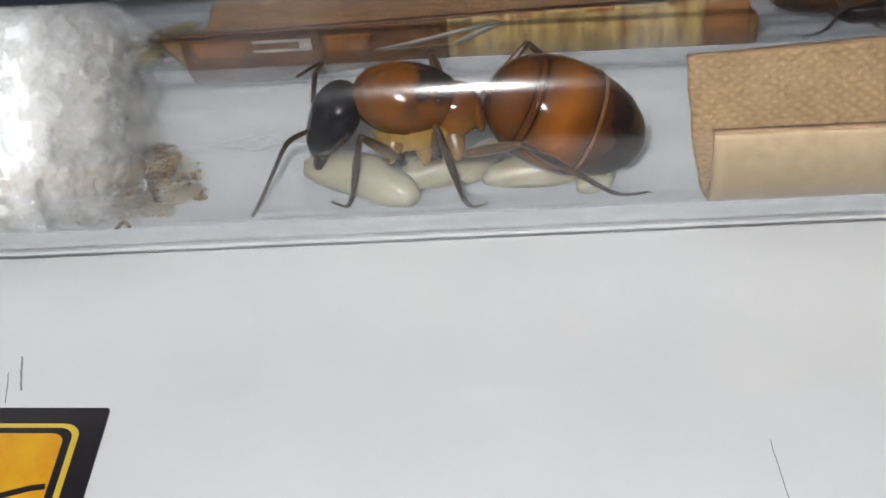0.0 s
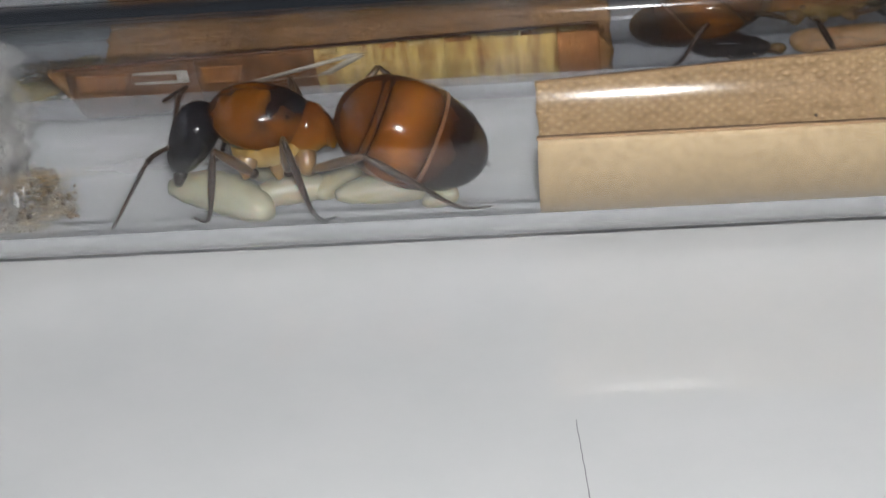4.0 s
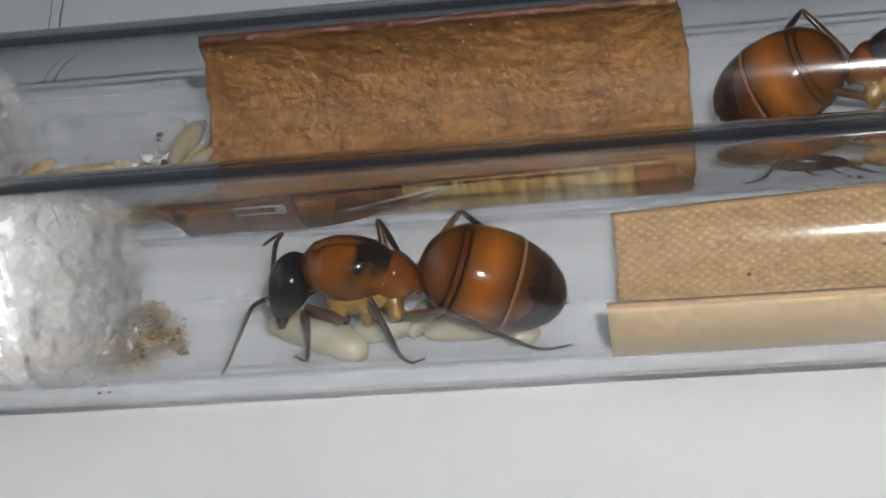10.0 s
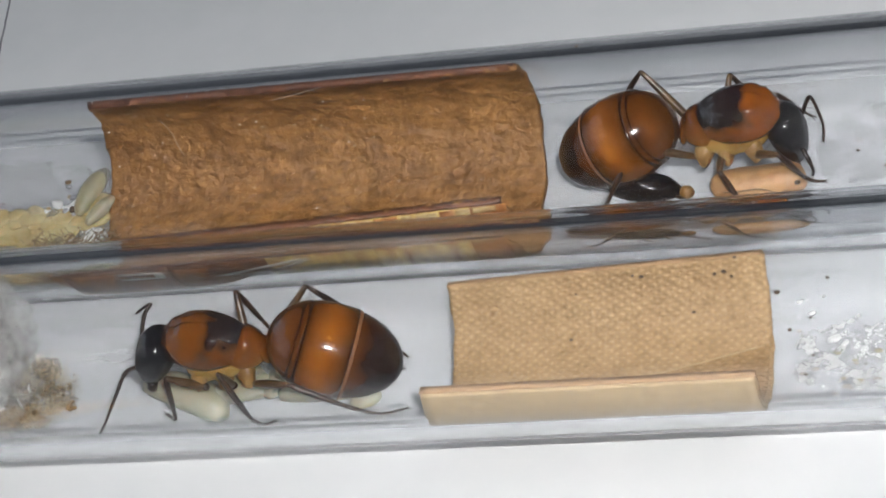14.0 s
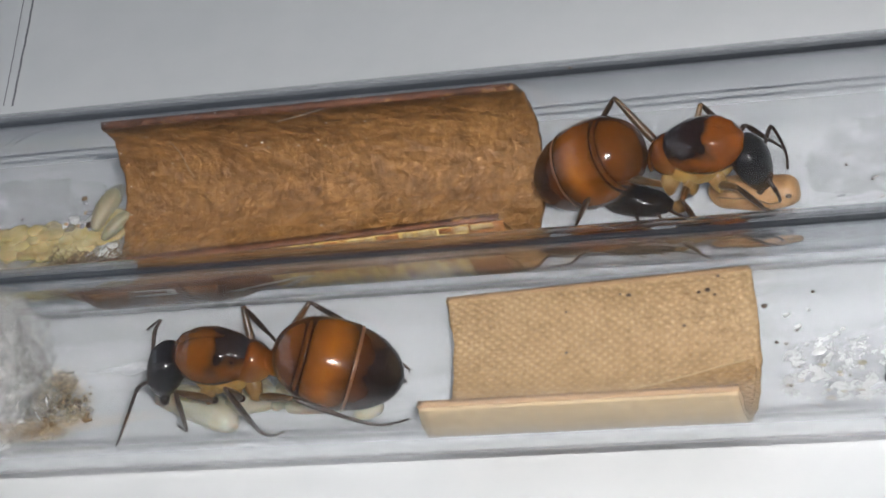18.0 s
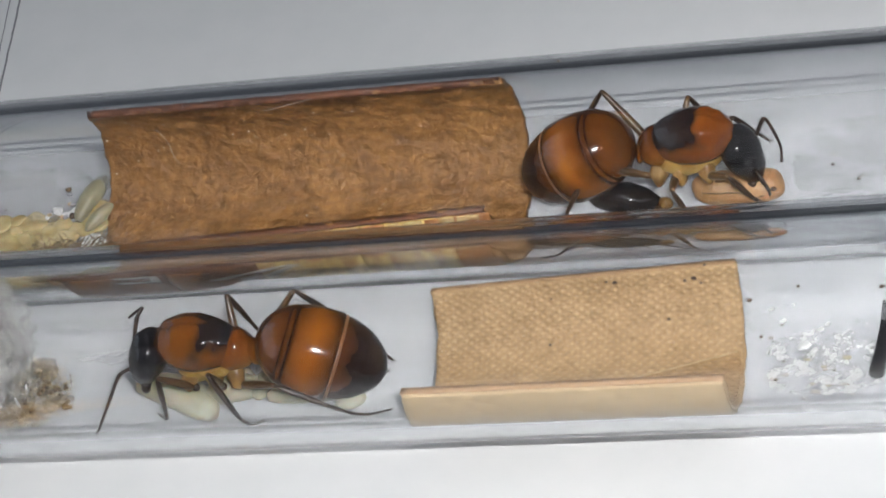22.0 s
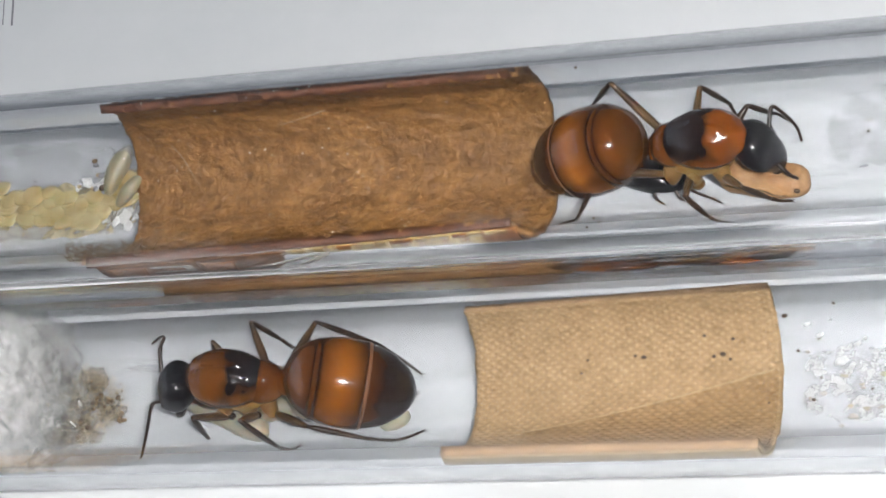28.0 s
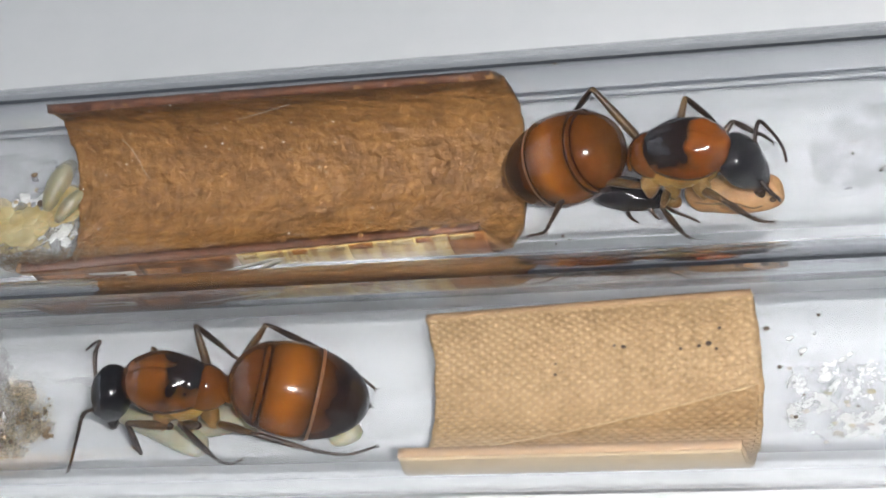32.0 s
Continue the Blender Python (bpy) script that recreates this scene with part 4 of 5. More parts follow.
# dark droppings stuck under the top of the glass, over the dry cardboard
for x, y, r in ((16.4, -2.4, 0.17), (15.8, -2.3, 0.12), (22.5, -1.5, 0.14), (21.8, -2.4, 0.2), (21.2, -2.5, 0.15), (22.3, -2.7, 0.13), (12.0, -3.2, 0.1)):
    lump("dropping", x, y, R_OUT + math.sqrt(6.8 ** 2 - y * y), (r, r * 0.8, r * 0.5), CRUMB, "tiny dark dropping stuck to the glass roof", "dropping", x, group="droppings", size=0.2, seg=8)
for x, a in ((22.6, -98), (22.1, -104), (22.9, -112), (9.0, -60), (18.0, -45)):
    w = math.radians(a)
    lump("speck", x, 6.0 * math.cos(w), R_OUT + 6.0 * math.sin(w), (0.13, 0.11, 0.1), CRUMB, "small dark speck on the dry cardboard", "speck", x, group="specks", size=0.2, seg=8)


# droplets, a dark hanging strip and specks beyond the dry cardboard
def drop(x, y, r, flat=0.45):
    bm = bmesh.new()
    ball(bm, (0, 0, 0), (r, r * 0.9, r * flat), (0, 0, 0), 20, 12)
    for v in bm.verts:
        v.co *= 1 + 0.12 * noise.noise(v.co / (r * 0.7) + Vector((x, y, 0)))
    ob = part("water_drop", bm, WATER)
    ob.matrix_world = pose(x * MM, y * MM, (floor_z(y, 0) + r * flat * 0.55) * MM)
    ob.visible_shadow = False
    tagged(ob, "clear water droplet on the tube floor", "droplet", "water droplets")


drop(27.8, 1.8, 0.5)
# white beads that put the droplets' bright glints into colour
for x, y, q in ((25.4, 5.0, 0.3), (26.2, 4.3, 0.34), (28.9, 3.7, 0.3), (29.4, 4.0, 0.22), (27.7, 2.6, 0.6), (27.1, 5.2, 0.14), (28.4, 2.2, 0.35), (30.4, 3.2, 0.16)):
    lump("residue", x, y, floor_z(y, 0) + 0.1, (q, q * 0.6, 0.14), SPECK_GLINT, "small white bead painting a droplet's glint on the glass", "residue", x, (0, 0, 30), 0.4, group="residues", size=0.3)
for i in range(9):
    drop(rnd.uniform(24.8, 32.0), rnd.gauss(2.2, 2.0), rnd.uniform(0.12, 0.26))
for i in range(26):
    y, x = rnd.gauss(2.2, 2.2), rnd.uniform(25, 33)
    q = rnd.uniform(0.05, 0.16)
    lump("residue", x, y, floor_z(y, 0) + 0.05, (q, q * 0.7, 0.06), SPECK_GLINT if i % 3 else CRUMB, "tiny dried bead on the glass" if i % 3 else "tiny dark grain on the glass", "residue", i + 40, (0, 0, 30), 0.4, group="residues", size=0.3, seg=8)
for i in range(14):
    y = rnd.gauss(0.4, 2.0)
    x = rnd.uniform(25, 32)
    r = rnd.uniform(0.12, 0.4)
    lump("residue", x, y, floor_z(y, 0) + 0.02, (r, r * 0.7, 0.05), PRINT_WHITE if i % 3 else LARVA, "thin white dried residue on the glass", "residue", i, group="residues", size=0.3)
for x, y, r in ((25.7, -0.3, 0.17), (23.9, 5.5, 0.22), (27.5, 6.0, 0.15), (24.6, 3.4, 0.16), (33.4, 5.8, 0.2)):
    lump("crumb", x, y, floor_z(y, 0) + r * 0.6, (r, r * 0.9, r * 0.7), CRUMB, "dark crumb on the tube floor", "crumb", x, group="crumbs", size=0.25, seg=8)
bm = bmesh.new()
q = curve_pts([(33.5, 5.8, 3.0), (33.4, 4.0, 2.3), (33.2, 2.0, 2.0), (32.9, -0.2, 1.9), (32.8, -0.8, 1.9)], 5)
limb(bm, [p - Vector((33, 2, 1.5)) for p in q], [0.12 + 0.42 * min(i / 14, 1) for i in range(len(q) - 2)] + [0.5, 0.25], 12)
ob = part("dark_husk", bm, CHITIN_BLACK)
ob.matrix_world = pose(0.033, 0.002, 0.0015)
tagged(ob, "black club-shaped insect leg husk on the glass", "husk")
bm = bmesh.new()
limb(bm, curve_pts([(0, 0, 0), (0.5, 0.2, 0.15), (0.9, 0.0, 0.1)], 3), [0.09] * 7, 6)
ob = part("thread", bm, CRUMB)
ob.matrix_world = pose(-0.0341, -0.0061, 0.0047)
tagged(ob, "short dark bent thread on the glass", "thread")

# faint grey smudges in the second tube, beyond the ant
for i in range(9):
    x, y, q = rnd.uniform(27.5, 37), Y2 + rnd.uniform(-2, 4.5), rnd.uniform(0.15, 0.5)
    lump("smudge", x, y, floor_z(y, Y2) + 0.02, (q, q * 0.4, 0.03), PENCIL if i % 2 else PRINT_WHITE, "thin grey smudge on the tube floor", "smudge", i, (0, 0, rnd.uniform(0, 40)), 0.5, group="smudges", size=0.3, seg=10)

# threads and dust caught on the damp cardboard
for i in range(60):
    x = rnd.uniform(-29, 4)
    w = math.radians(rnd.uniform(60, 165))
    p = Vector((x, Y2 + (R_IN - 0.06) * math.cos(w), R_OUT + (R_IN - 0.06) * math.sin(w)))
    lump("dust_grain", *p, (rnd.uniform(0.02, 0.09), rnd.uniform(0.02, 0.08), 0.04), SPECK_GLINT if i % 3 else LARVA, "pale grain of dust over the damp cardboard", "dust", i, group="dust grains", size=0.2, seg=8)
for x, a0, a1, dx in ((-22.5, 100, 126, 2.6), (-13.5, 92, 84, 4.0)):
    bm = bmesh.new()
    pts = []
    for k in range(8):
        f = k / 7
        w = math.radians(a0 + (a1 - a0) * f)
        rr = R_IN - 0.08
        pts.append(Vector((x + dx * f + 0.2 * math.sin(f * 5), rr * math.cos(w), R_OUT + rr * math.sin(w))))
    o = pts[0].copy()
    limb(bm, [p - o for p in pts], [0.015] * 8, 6)
    ob = part("thread", bm, PRINT_WHITE)
    ob.matrix_world = pose(o.x * MM, (Y2 + o.y) * MM, o.z * MM)
    tagged(ob, "fine white silk thread over the damp cardboard", "thread", "silk threads")


# ---- marks on the board ----
def sticker():
    s = base("warning_card", -51.5, -37.8, 0.02, "black-bordered yellow printed card lying on the board", "card")
    x1, y1 = 18.0, 20.3
    lean = -0.06

    def plate(inset, z0, z1, rnd_r, material, name, label):
        bm = bmesh.new()
        pts = []
        ax, ay = x1 - inset, y1 - inset
        for cx, cy, a0 in ((ax - rnd_r, ay - rnd_r, 0), (-ax + rnd_r, ay - rnd_r, 90), (-ax + rnd_r, -ay + rnd_r, 180), (ax - rnd_r, -ay + rnd_r, 270)):
            for k in range(7):
                w = math.radians(a0 + 15 * k)
                px, py = cx + rnd_r * math.cos(w), cy + rnd_r * math.sin(w)
                pts.append((px + lean * (y1 - py), py - 0.06 * (x1 - px) * -1.0))
        lo = [bm.verts.new((*p, z0)) for p in pts]
        hi = [bm.verts.new((*p, z1)) for p in pts]
        bm.faces.new(hi)
        bm.faces.new(lo[::-1])
        for k in range(len(lo)):
            bm.faces.new((lo[k], lo[(k + 1) % len(lo)], hi[(k + 1) % len(lo)], hi[k]))
        part(name, bm, material, s, label, smooth=False)
    plate(0.0, 0.0, 0.12, 0.25, BLACK_INK, "border", "black card border")
    plate(1.3, 0.12, 0.125, 1.0, PALE_INK, "outline", "pale yellow outline")
    plate(1.65, 0.125, 0.13, 0.8, BLACK_INK, "inner_line", "thin black line")
    plate(2.1, 0.13, 0.135, 0.7, YELLOW_INK, "face", "orange-yellow printed face")
    bm = bmesh.new()
    strip(bm, [(10.5, 13.4), (12.0, 13.2), (13.5, 13.75), (14.6, 14.1), (15.4, 14.2)], 0.45, 0.145)
    part("mark", bm, BLACK_INK, s, "dark printed stroke", smooth=False)


sticker()


def pencil_line(pts, width, label):
    bm = bmesh.new()
    o = Vector(pts[0])
    line = curve_pts([(*(Vector(p) - o), 0) for p in pts], 8)
    r = random.Random(len(pts) + int(o.x))
    strip(bm, [(p.x + r.uniform(-0.03, 0.03), p.y) for p in line], width, 0.0)
    ob = part("pencil_line", bm, PENCIL, smooth=False)
    ob.matrix_world = pose(o.x * MM, o.y * MM, 0.02 * MM)
    tagged(ob, label, "pencil line", "pencil lines")


pencil_line([(2.2, -22.0), (2.45, -24.6), (2.85, -28.6), (3.1, -31.0)], 0.055, "faint scratch on the white board")
pencil_line([(-39.4, -12.6), (-39.1, -14.4), (-38.9, -15.6)], 0.12, "short pencil tick on the white board")
pencil_line([(-39.9, -14.0), (-39.6, -16.6)], 0.07, "faint pencil tick on the white board")
pencil_line([(-41.4, -15.6), (-41.2, -17.0)], 0.1, "short pencil tick on the white board")
pencil_line([(-51.0, 41.6), (-52.2, 48.6), (-53.2, 54.4), (-54.6, 62.0), (-56, 70)], 0.22, "dark pencil line ruled on the white board")
pencil_line([(-52.0, 41.8), (-53.3, 49.0), (-54.4, 55.0), (-56.4, 66.0)], 0.12, "faint pencil line ruled on the white board")


# ---- the ants ----
def ant(name, x, y, z, turn, label, legs, feelers, back):
    """A large ant in its own space: head towards -x, belly on the glass. legs and feelers: named lines of points."""
    a = base(name, x, y, z, label, "ant", "ants in the tubes", turn=turn)
    # mesosoma
    bm = bmesh.new()
    ball(bm, (-3.95, 0, 6.65), (3.4, 2.3, 2.22), (0, 9, 0), 56, 36, taper=0.1)
    for v in bm.verts:
        # the collar groove in front, a faint line along the back, and the lumps of the back plates
        up = max(v.co.z - 6.5, 0) / 2
        v.co.z -= 0.1 * math.exp(-((v.co.x + 5.9) / 0.22) ** 2) * up
        v.co.z -= 0.12 * math.exp(-(v.co.y / 0.16) ** 2) * up
        v.co *= 1 + 0.014 * noise.noise(v.co / 0.8)
    part("thorax", bm, back, a, "glossy orange back with a black saddle")
    bm = bmesh.new()
    ball(bm, (-1.95, 0, 7.42), (1.0, 1.3, 0.62), (0, 24, 0), 28, 18, taper=0.1)
    for v in bm.verts:
        v.co *= 1 + 0.012 * noise.noise(v.co / 0.5)
    part("scutellum", bm, CHITIN_BLACK, a, "glossy black hump behind the saddle")
    bm = bmesh.new()
    ball(bm, (-1.35, 0, 5.7), (1.75, 1.7, 1.8), (0, 36, 0), 36, 24, taper=0.15)
    for v in bm.verts:
        v.co.z -= 0.12 * math.exp(-((v.co.x + 1.3) / 0.2) ** 2) * max(v.co.z - 6, 0)
        v.co *= 1 + 0.015 * noise.noise(v.co / 0.7)
    part("propodeum", bm, REAR_SKIN, a, "brown humped rear of the thorax")
    bm = bmesh.new()
    ball(bm, (-3.4, 0, 5.0), (2.95, 2.05, 1.6), (0, 0, 0), 40, 26)
    for v in bm.verts:
        v.co += Vector((0.1, 0.3, 0.3)) * noise.noise(v.co / 0.9)
        v.co.y *= 1 - 0.1 * math.exp(-((v.co.x + 4.2) / 0.2) ** 2) - 0.1 * math.exp(-((v.co.x + 2.3) / 0.2) ** 2)
    part("thorax_underside", bm, PROPODEUM_SKIN, a, "pale yellowish lower thorax")
    for s in (-1, 1):
        for cx, cz, lean in ((-5.0, 4.4, 22), (-3.0, 4.3, 8), (-1.4, 4.3, -16)):
            bm = bmesh.new()
            ball(bm, (cx, s * 1.35, cz), (0.72, 0.62, 1.25), (s * 34, lean, 0), 20, 16)
            for v in bm.verts:
                # a cone that narrows to the knee below
                f = 1 - 0.28 * max(cz - v.co.z, 0)
                v.co.x = cx + (v.co.x - cx) * f
                v.co += Vector((0.1, 0.1, 0.1)) * noise.noise(v.co / 0.5)
            part("coxa", bm, COXA_SKIN, a, "amber hip joint")
    bm = bmesh.new()
    ball(bm, (0.1, 0, 5.5), (0.4, 1.0, 1.3), (0, -10, 0), 20, 14)
    ball(bm, (-0.3, 0, 5.0), (1.0, 0.6, 0.6), (0, 20, 0), 16, 10)
    part("petiole", bm, REAR_SKIN, a, "upright orange waist scale")
    # gaster: overlapping plates along a drooping axis
    axis0, droop = Vector((5.3, 0, 4.8)), 28
    c, s = math.cos(math.radians(droop)), math.sin(math.radians(droop))

    def hoop(bm, layer, u, lift, seg, lo=0.0, hi=1.0):
        """One ring of the belly at u along its axis; lo and hi bound an arc over the back."""
        rr = max(1 - abs(u) ** 2.15, 0.0) ** 0.5 * (1 - 0.07 * u)
        ring = []
        for k in range(seg + (0 if hi - lo >= 1 else 1)):
            w = 2 * math.pi * (lo + (hi - lo) * k / seg)
            px, py, pz = u * 5.1, (3.5 * rr + lift) * math.cos(w), (3.42 * rr + lift) * math.sin(w)
            v = bm.verts.new(axis0 + Vector((c * px + s * pz, py, -s * px + c * pz)))
            v[layer] = Vector((u, math.sin(w), math.cos(w))) * MM
            ring.append(v)
        return ring

    def plate(u0, u1, grow, lab):
        bm = bmesh.new()
        layer = bm.verts.layers.float_vector.new("flat")
        n, seg = 16, 56
        rows = [hoop(bm, layer, u0 + (u1 - u0) * i / n, grow * (i / n) ** 4 - 0.03 * (1 - i / n) ** 6, seg) for i in range(n + 1)]
        rows.append(hoop(bm, layer, u1 + 0.006, -0.02, seg))
        for q, w in zip(rows, rows[1:]):
            for k in range(seg):
                bm.faces.new((q[k], q[(k + 1) % seg], w[(k + 1) % seg], w[k]))
        bm.faces.new(rows[0][::-1])
        bm.faces.new(rows[-1])
        bmesh.ops.recalc_face_normals(bm, faces=bm.faces[:])
        return part("gaster_plate", bm, GASTER_SKIN, a, lab)
    plate(-0.995, -0.52, 0.07, "glossy amber first belly plate with a dark rim")
    plate(-0.54, 0.19, 0.07, "glossy amber second belly plate")
    plate(0.17, 0.66, 0.06, "third belly plate, amber clouding to black")
    plate(0.63, 0.86, 0.04, "black fourth belly plate")
    plate(0.84, 0.992, 0.0, "black belly tip")
    bm = bmesh.new()
    layer = bm.verts.layers.float_vector.new("flat")
    rows = [hoop(bm, layer, 0.172 + 0.017 * i, 0.03 + 0.04 * math.sin(math.pi * i / 4), 40, -0.08, 0.58) for i in range(5)]
    for q, w in zip(rows, rows[1:]):
        for k in range(40):
            bm.faces.new((q[k], q[k + 1], w[k + 1], w[k]))
    bmesh.ops.recalc_face_normals(bm, faces=bm.faces[:])
    part("belly_band", bm, PALE_BAND, a, "pale pinkish skin band between the plates")
    # a few stiff bristles at the tip
    for k in range(4):
        bm = bmesh.new()
        p = axis0 + Vector((c * 4.9, 0, -s * 4.9))
        d = Vector((c, 0.35 * (k - 1.5), -s + 0.2 * (k % 2))).normalized()
        limb(bm, [p, p + d * 0.25, p + d * 0.55], [0.07, 0.045, 0.015], 5)
        part("bristle", bm, LEG_BROWN, a)
    # head, hanging down, with jaws, eyes and feelers
    pivot = Vector((-7.1, 0, 6.6))
    head = new("head")
    head.parent = a
    bm = bmesh.new()
    ball(bm, Vector((-1.6, 0, -1.35)), (2.75, 1.95, 1.45), (0, -62, 0), 44, 30, taper=-0.3)
    for v in bm.verts:
        # flat cheeks, a shallow notch behind and a blunt snout
        along = (v.co.x + 1.6) * 0.47 + (v.co.z + 1.35) * 0.88
        v.co.x -= 0.22 * math.exp(-(v.co.y / 0.6) ** 2) * max(along - 1.4, 0) / 1.2
        v.co.y *= 1 - 0.06 * math.exp(-((along + 0.9) / 0.5) ** 2)
        v.co *= 1 + 0.02 * noise.noise(v.co / 0.9)
    me = mesh_of(bm, "head")
    bpy.data.objects.remove(head)
    head = new("head", me)
    me.materials.append(CHITIN_BLACK)
    head.parent = a
    head.location = pivot * MM
    tagged(head, "glossy black head")
    for sd in (-1, 1):
        bm = bmesh.new()
        ball(bm, (-2.1, sd * 1.56, -0.95), (0.42, 0.22, 0.5), (0, -62, sd * 12), 16, 12)
        part("eye", bm, CHITIN_BLACK, head)
        bm = bmesh.new()
        limb(bm, curve_pts([(-2.3, sd * 0.8, -3.2), (-2.6, sd * 0.9, -3.9), (-2.5, sd * 0.3, -4.35)], 4), [0.42, 0.42, 0.4, 0.38, 0.34, 0.3, 0.24, 0.18, 0.1], 8)
        part("jaw", bm, LEG_BROWN, head, "dark curved jaw")
    for pts in feelers:
        bm = bmesh.new()
        q = curve_pts([Vector(p) - pivot for p in pts], 7)
        knee = 8
        limb(bm, q[:knee + 1], [0.15 + 0.04 * i / knee for i in range(knee + 1)], 10)
        scape = part("feeler", bm, LEG_BROWN, head, "thin dark elbowed feeler")
        bm = bmesh.new()
        rest = q[knee:]
        limb(bm, rest, [(0.15 - 0.05 * i / len(rest)) * (1 + 0.12 * math.cos(i * math.pi)) for i in range(len(rest))], 10)
        part("flagellum", bm, LEG_BROWN, scape)
    for pts in legs:
        leg = None
        names = ("femur", "tibia", "tarsus")
        for i, nm in enumerate(names):
            if i + 1 >= len(pts):
                break
            bm = bmesh.new()
            if nm == "tarsus":
                q = curve_pts(pts[i:], 4)
                limb(bm, q, [(0.17 - 0.08 * k / len(q)) * (1.12 if k % 2 else 0.9) for k in range(len(q))], 8)
                d = (q[-1] - q[-2]).normalized()
                for sd in (-1, 1):
                    side = d.cross(Vector((0, 0, 1))).normalized() * 0.16 * sd
                    limb(bm, [q[-1], q[-1] + d * 0.16 + side, q[-1] + d * 0.3 + side - Vector((0, 0, 0.08))], [0.06, 0.045, 0.012], 5)
            else:
                p0, p1 = Vector(pts[i]), Vector(pts[i + 1])
                mid = [p0.lerp(p1, f) for f in (0, 0.15, 0.4, 0.7, 0.92, 1)]
                fat = 1.0 if nm == "femur" else 0.72
                limb(bm, mid, [0.18 * fat, 0.29 * fat, 0.35 * fat, 0.3 * fat, 0.22 * fat, 0.19 * fat], 10)
            if leg is None:
                leg = part("leg", bm, LEG_TAN, a, "slender brown leg with a tan femur")
                bm = bmesh.new()
                ball(bm, pts[0], (0.34, 0.3, 0.36), (0, 0, 0), 14, 10)
                part("hip_joint", bm, LEG_BROWN, leg, "small dark joint")
            else:
                part(nm, bm, LEG_BROWN, leg)
    return a, head


O1 = Vector((-12.9, 0.3, 1.3))
NEAR_LEGS = [
    [(-17.6, -1.6, 5.0), (-19.7, -2.6, 7.4), (-20.5, -2.5, 3.0), (-21.0, -2.2, 1.7), (-21.9, -1.4, 1.5)],
    [(-15.4, -1.6, 5.0), (-15.1, -3.4, 8.4), (-13.9, -3.9, 3.6), (-13.3, -3.8, 2.6), (-12.6, -3.4, 2.5)],
    [(-13.9, -1.5, 5.0), (-10.3, -3.4, 6.9), (-6.6, -3.6, 4.4), (-4.6, -3.2, 2.6), (-2.9, -2.1, 1.7)],
]
FAR_LEGS = [
    [(-17.6, 1.9, 5.0), (-19.4, 4.2, 6.8), (-20.6, 4.4, 3.6), (-21.0, 4.2, 2.9), (-21.6, 3.8, 2.7)],
    [(-14.9, 1.9, 5.0), (-15.6, 5.0, 8.4), (-14.6, 5.2, 4.6), (-14.2, 5.0, 3.9), (-13.6, 4.8, 3.6)],
    [(-13.8, 1.8, 5.0), (-9.7, 4.2, 9.2), (-6.3, 4.2, 5.0), (-4.6, 3.4, 3.2), (-3.4, 2.6, 2.4)],
]
FEELERS = [
    [(-22.9, -0.6, 6.6), (-24.3, -0.3, 5.6), (-25.1, -1.6, 4.6), (-26.0, -3.3, 3.4), (-26.5, -4.0, 2.8)],
    [(-22.7, 1.3, 7.3), (-22.6, 3.2, 8.2), (-22.2, 4.0, 8.5), (-22.9, 4.4, 8.0), (-23.9, 4.3, 7.4)],
]
local = lambda rows: [[tuple(Vector(p) - O1) for p in r] for r in rows]
ANT_A, HEAD_A = ant("ant", *O1, 0, "large orange and black ant guarding pale larvae", local(NEAR_LEGS) + local(FAR_LEGS), local(FEELERS), THORAX_SKIN)

O2 = Vector((15.6, 18.2, 2.2))
NEAR_B = [
    [(20.4, 16.8, 6.0), (22.6, 14.9, 7.6), (24.2, 15.4, 4.6), (24.9, 15.5, 4.0), (25.6, 15.6, 3.8)],
    [(18.2, 16.8, 6.0), (18.2, 14.6, 6.6), (19.4, 14.2, 3.6), (20.1, 14.0, 2.9), (20.9, 13.7, 2.8)],
    [(16.6, 16.8, 6.0), (11.9, 15.6, 8.7), (9.5, 14.0, 4.6), (8.8, 14.0, 3.4), (7.6, 13.9, 2.9)],
]
FAR_B = [
    [(20.4, 19.6, 6.0), (22.2, 22.0, 7.4), (23.6, 22.6, 5.2), (23.9, 22.9, 4.6), (24.6, 22.6, 4.2)],
    [(18.0, 19.6, 6.0), (18.9, 22.6, 9.3), (20.4, 23.2, 5.8), (20.6, 23.0, 4.6), (21.2, 22.7, 4.0)],
    [(16.6, 19.6, 6.0), (12.3, 22.2, 10.6), (9.6, 23.4, 6.0), (8.6, 23.2, 4.6), (7.6, 22.8, 3.9)],
]
FEEL_B = [
    [(25.3, 16.8, 7.4), (25.9, 16.2, 6.8), (26.4, 16.3, 5.8), (26.5, 16.6, 5.0)],
    [(25.0, 19.2, 8.6), (25.4, 20.6, 9.3), (26.1, 20.4, 8.6), (26.9, 19.9, 7.2), (27.1, 19.2, 6.2)],
]
turned = lambda rows: [[(O2.x - p[0], O2.y - p[1], p[2] - O2.z) for p in r] for r in rows]
ANT_B, HEAD_B = ant("ant", *O2, 180, "large orange and black ant carrying a tan cocoon", turned(NEAR_B) + turned(FAR_B), turned(FEEL_B), DARK_THORAX_SKIN)


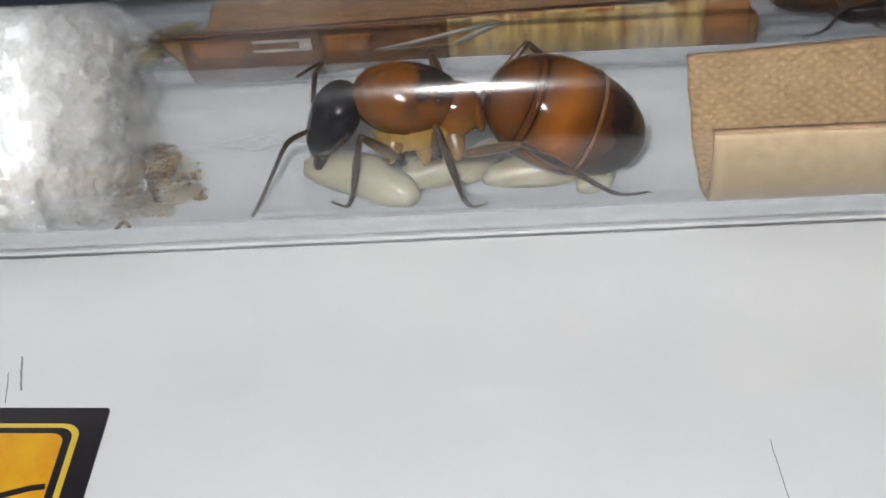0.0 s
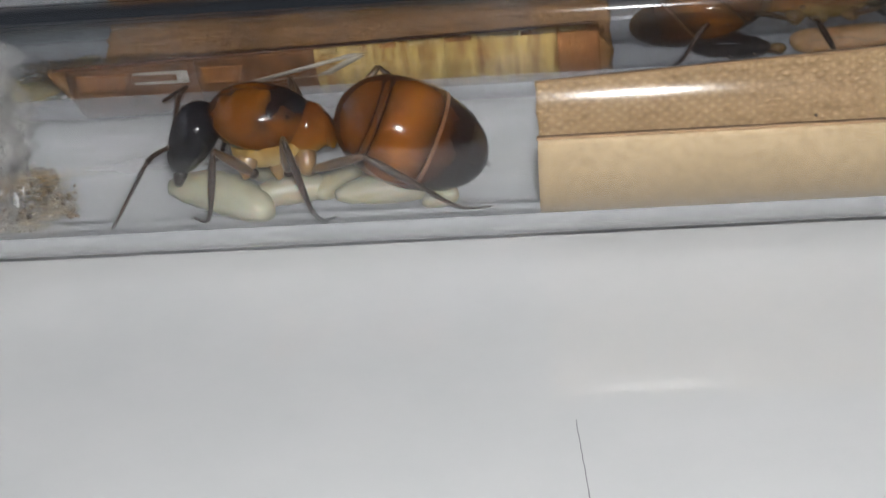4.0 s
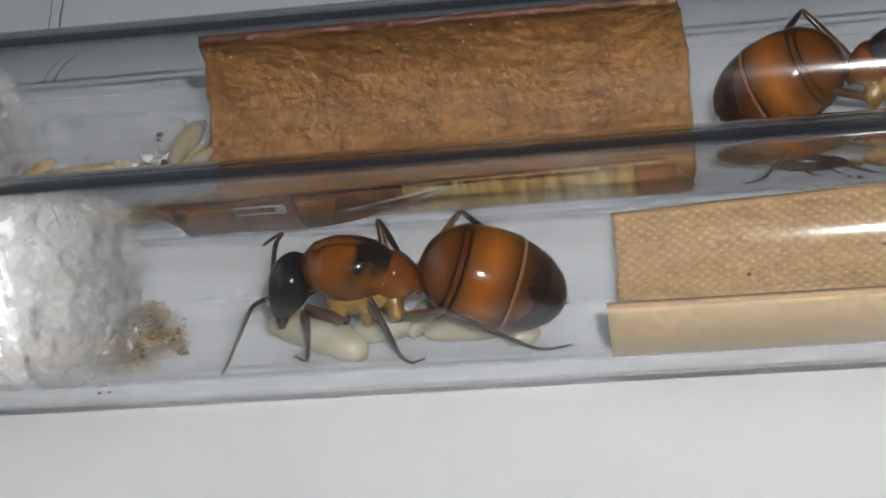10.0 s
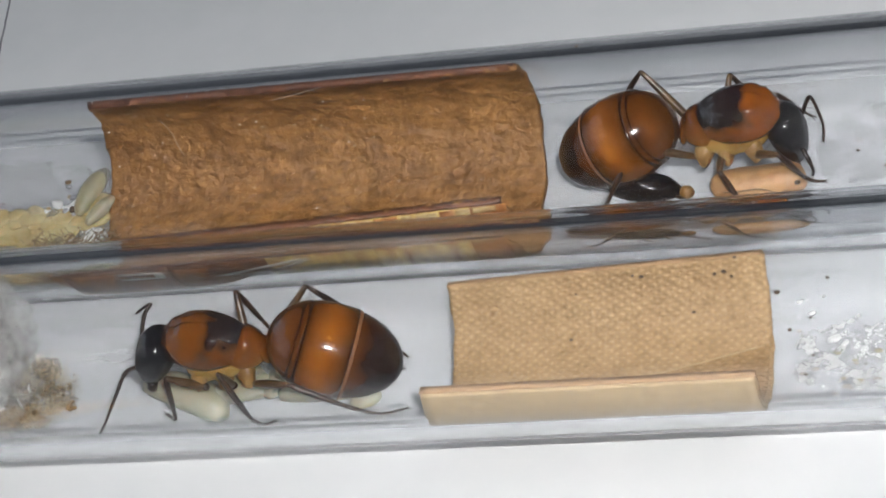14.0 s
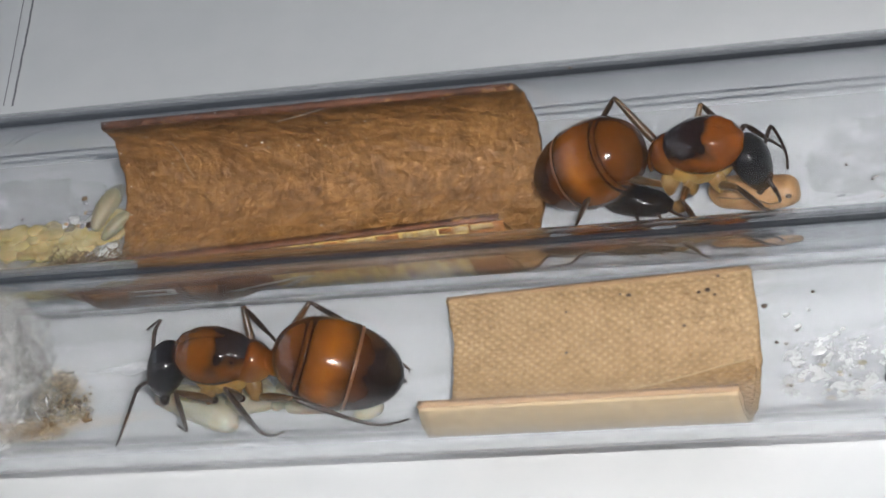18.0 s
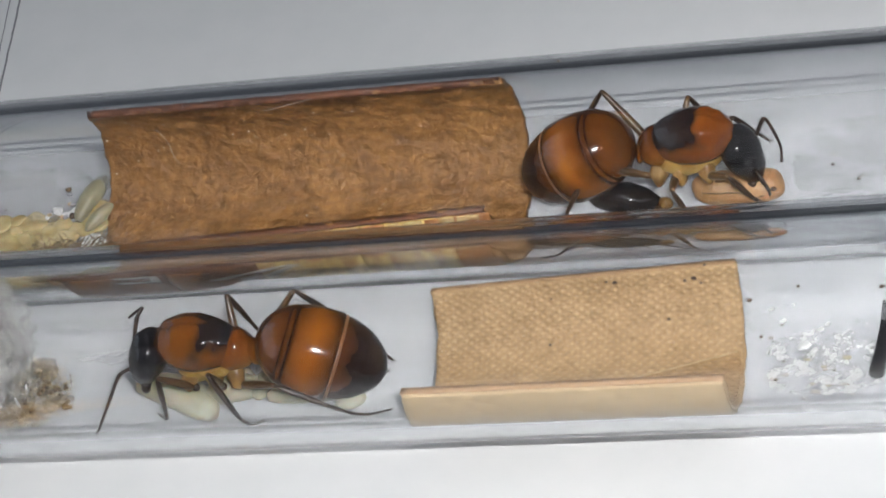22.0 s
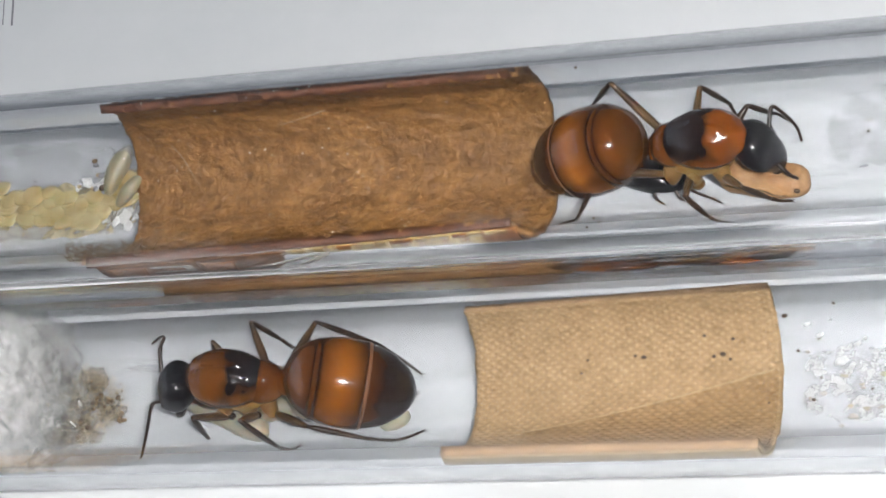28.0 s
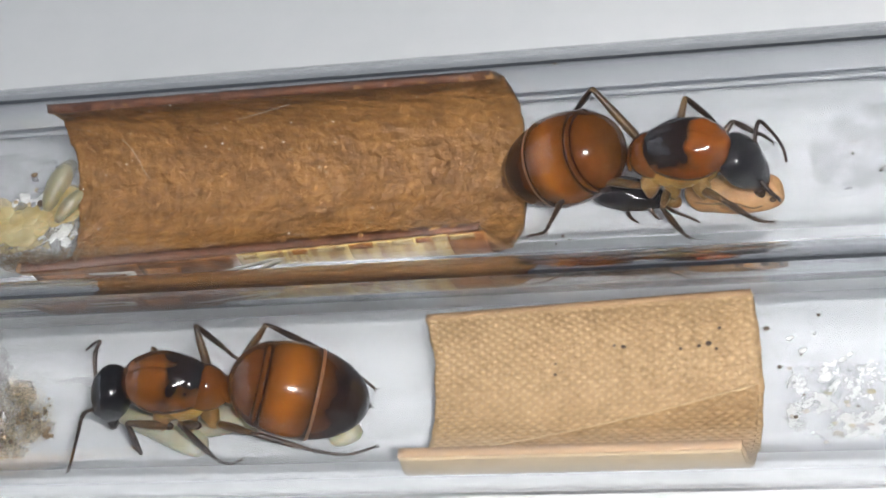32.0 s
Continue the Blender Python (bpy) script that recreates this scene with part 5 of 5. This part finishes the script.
# ---- the torch by the lens ----
def torch():
    t = base("torch", 0, -110, 85, "small black torch with a bright white lens, held beside the camera", "torch")
    bm = bmesh.new()
    limb(bm, [(0, 0, 0.5), (0, 0, 0.8), (0, 0, 3.0)], [4.6, 4.8, 4.6], 32)
    part("body", bm, METAL_BLACK, t, smooth=False)
    m = bpy.data.materials.new("torch_lens_glow")
    nt, b = nodes_of(m)
    b.inputs["Base Color"].default_value = (0.9, 0.9, 0.9, 1)
    b.inputs["Emission Color"].default_value = (0.97, 0.965, 0.962, 1)
    b.inputs["Emission Strength"].default_value = TORCH_POWER
    bm = bmesh.new()
    ball(bm, (0, 0, 0.42), (2.3, 1.9, 0.12), (0, 0, 0), 32, 10)
    part("lens", bm, m, t, "glowing white lens", smooth=False)
    return t


TORCH = torch()


# offset of the torch from the lens: seconds, mm
TORCH_AT = [(0, -6.8, 10.0, 13.4), (1, -1.9, 7.0, 10.0), (3, 0.7, 4.5, 7.5), (6, 8.0, 12.0, 14.5), (8, 11.0, 9.5, 11.6), (12, 6.0, 11.0, 10.0), (25, 6.0, 11.0, 10.0), (30, 14.0, 2.0, 18.0), (33, 14.0, 2.0, 18.0)]


def motions():
    # the torch goes with the camera
    rows = []
    for t, x, y, z, yaw, pitch, roll in PATH:
        for (t0, *p0), (t1, *p1) in zip(TORCH_AT, TORCH_AT[1:]):
            if t0 <= t < t1:
                dx, dy, dz = (a + (b - a) * (t - t0) / (t1 - t0) for a, b in zip(p0, p1))
        rows.append((t, look(Vector((x + dx, y + dy, z + dz)) * MM, (0.004, 0.008, 0.005))))
    walk(TORCH, rows)
    # the second ant backs away along its tube and works on the cocoon with its head
    steps = [(0, 16.5, 0.8, 0), (10, 17.0, 0.9, 0), (11, 17.2, 1.0, -1), (13, 17.3, 1.1, -1), (14, 17.2, 1.2, -1), (16.5, 17.0, 1.0, -1), (17.5, 15.5, 0.5, -3), (18, 15.4, 0.2, -5), (19, 15.4, 0.2, -3), (20, 15.3, 0.3, -2), (22, 15.5, 0.6, -3), (23, 15.3, 0.4, -3), (25.5, 15.1, 0.2, -3), (27.5, 14.4, 0.0, -4), (30, 14.5, -0.1, -6), (32, 14.5, 0.0, -7)]
    walk(ANT_B, [(t, pose(x * MM, (O2.y + dy) * MM, O2.z * MM, 0, 0, 180 + turn)) for t, x, dy, turn in steps])
    nods = [(0, 0, 0), (9, 4, 2), (11, 6, 0), (13, 20, -4), (14.5, 16, 4), (16.5, 16, 0), (17.2, 20, 8), (18, 16, 10), (19, 8, 4), (20.5, 12, 0), (21, 10, -4), (22, 10, 0), (23, 12, -4), (24, 8, 4), (25, 6, 14), (27.5, 2, 12), (29, 3, 8), (30.5, 0, 12), (32, 3, 10)]
    walk(HEAD_B, [(t, Matrix.Translation(HEAD_AT + Vector((0.6, 0, -0.6)) * MM) @ pose(0, 0, 0, 0, -a, b)) for t, a, b in nods])
    shifts = [(0, 21.4, 17.6, 4), (11, 20.9, 17.9, 4), (13, 22.2, 17.3, 2), (16.5, 22.2, 17.3, -2), (18, 22.6, 17.9, -8), (19, 22.8, 18.3, -8), (21, 22.4, 18.3, -3), (22, 22.4, 18.2, -4), (23, 21.8, 18.2, -6), (25, 22.6, 17.4, -14), (28, 21.9, 17.1, -12), (30, 21.6, 17.2, -8), (32, 21.2, 17.4, -4)]
    walk(COCOON, [(t, pose(x * MM, y * MM, COCOON_Z * MM, 0, 0, r)) for t, x, y, r in shifts])
    # the first ant hardly stirs, and shuffles forward once
    walk(ANT_A, [(t, Matrix.Translation((O1 + Vector((dx, 0, 0))) * MM)) for t, dx in [(0, 0), (24.5, 0), (25.5, -0.3), (27.5, -0.9), (32, -1.0)]])
    walk(HEAD_A, [(t, Matrix.Translation(HEAD_AT + Vector((dx, 0, 0)) * MM) @ pose(0, 0, 0, 0, a, b)) for t, a, b, dx in [(0, 0, 0, 0), (3, 2, 1, 0), (6, 0, 0, 0), (12, -2, -1, 0), (20, -3, 1, 0), (25, -3, 2, 0), (27.5, -4, 3, -0.4), (32, -4, 4, -0.4)]])


HEAD_AT = Vector((-7.1, 0, 6.6)) * MM
motions()
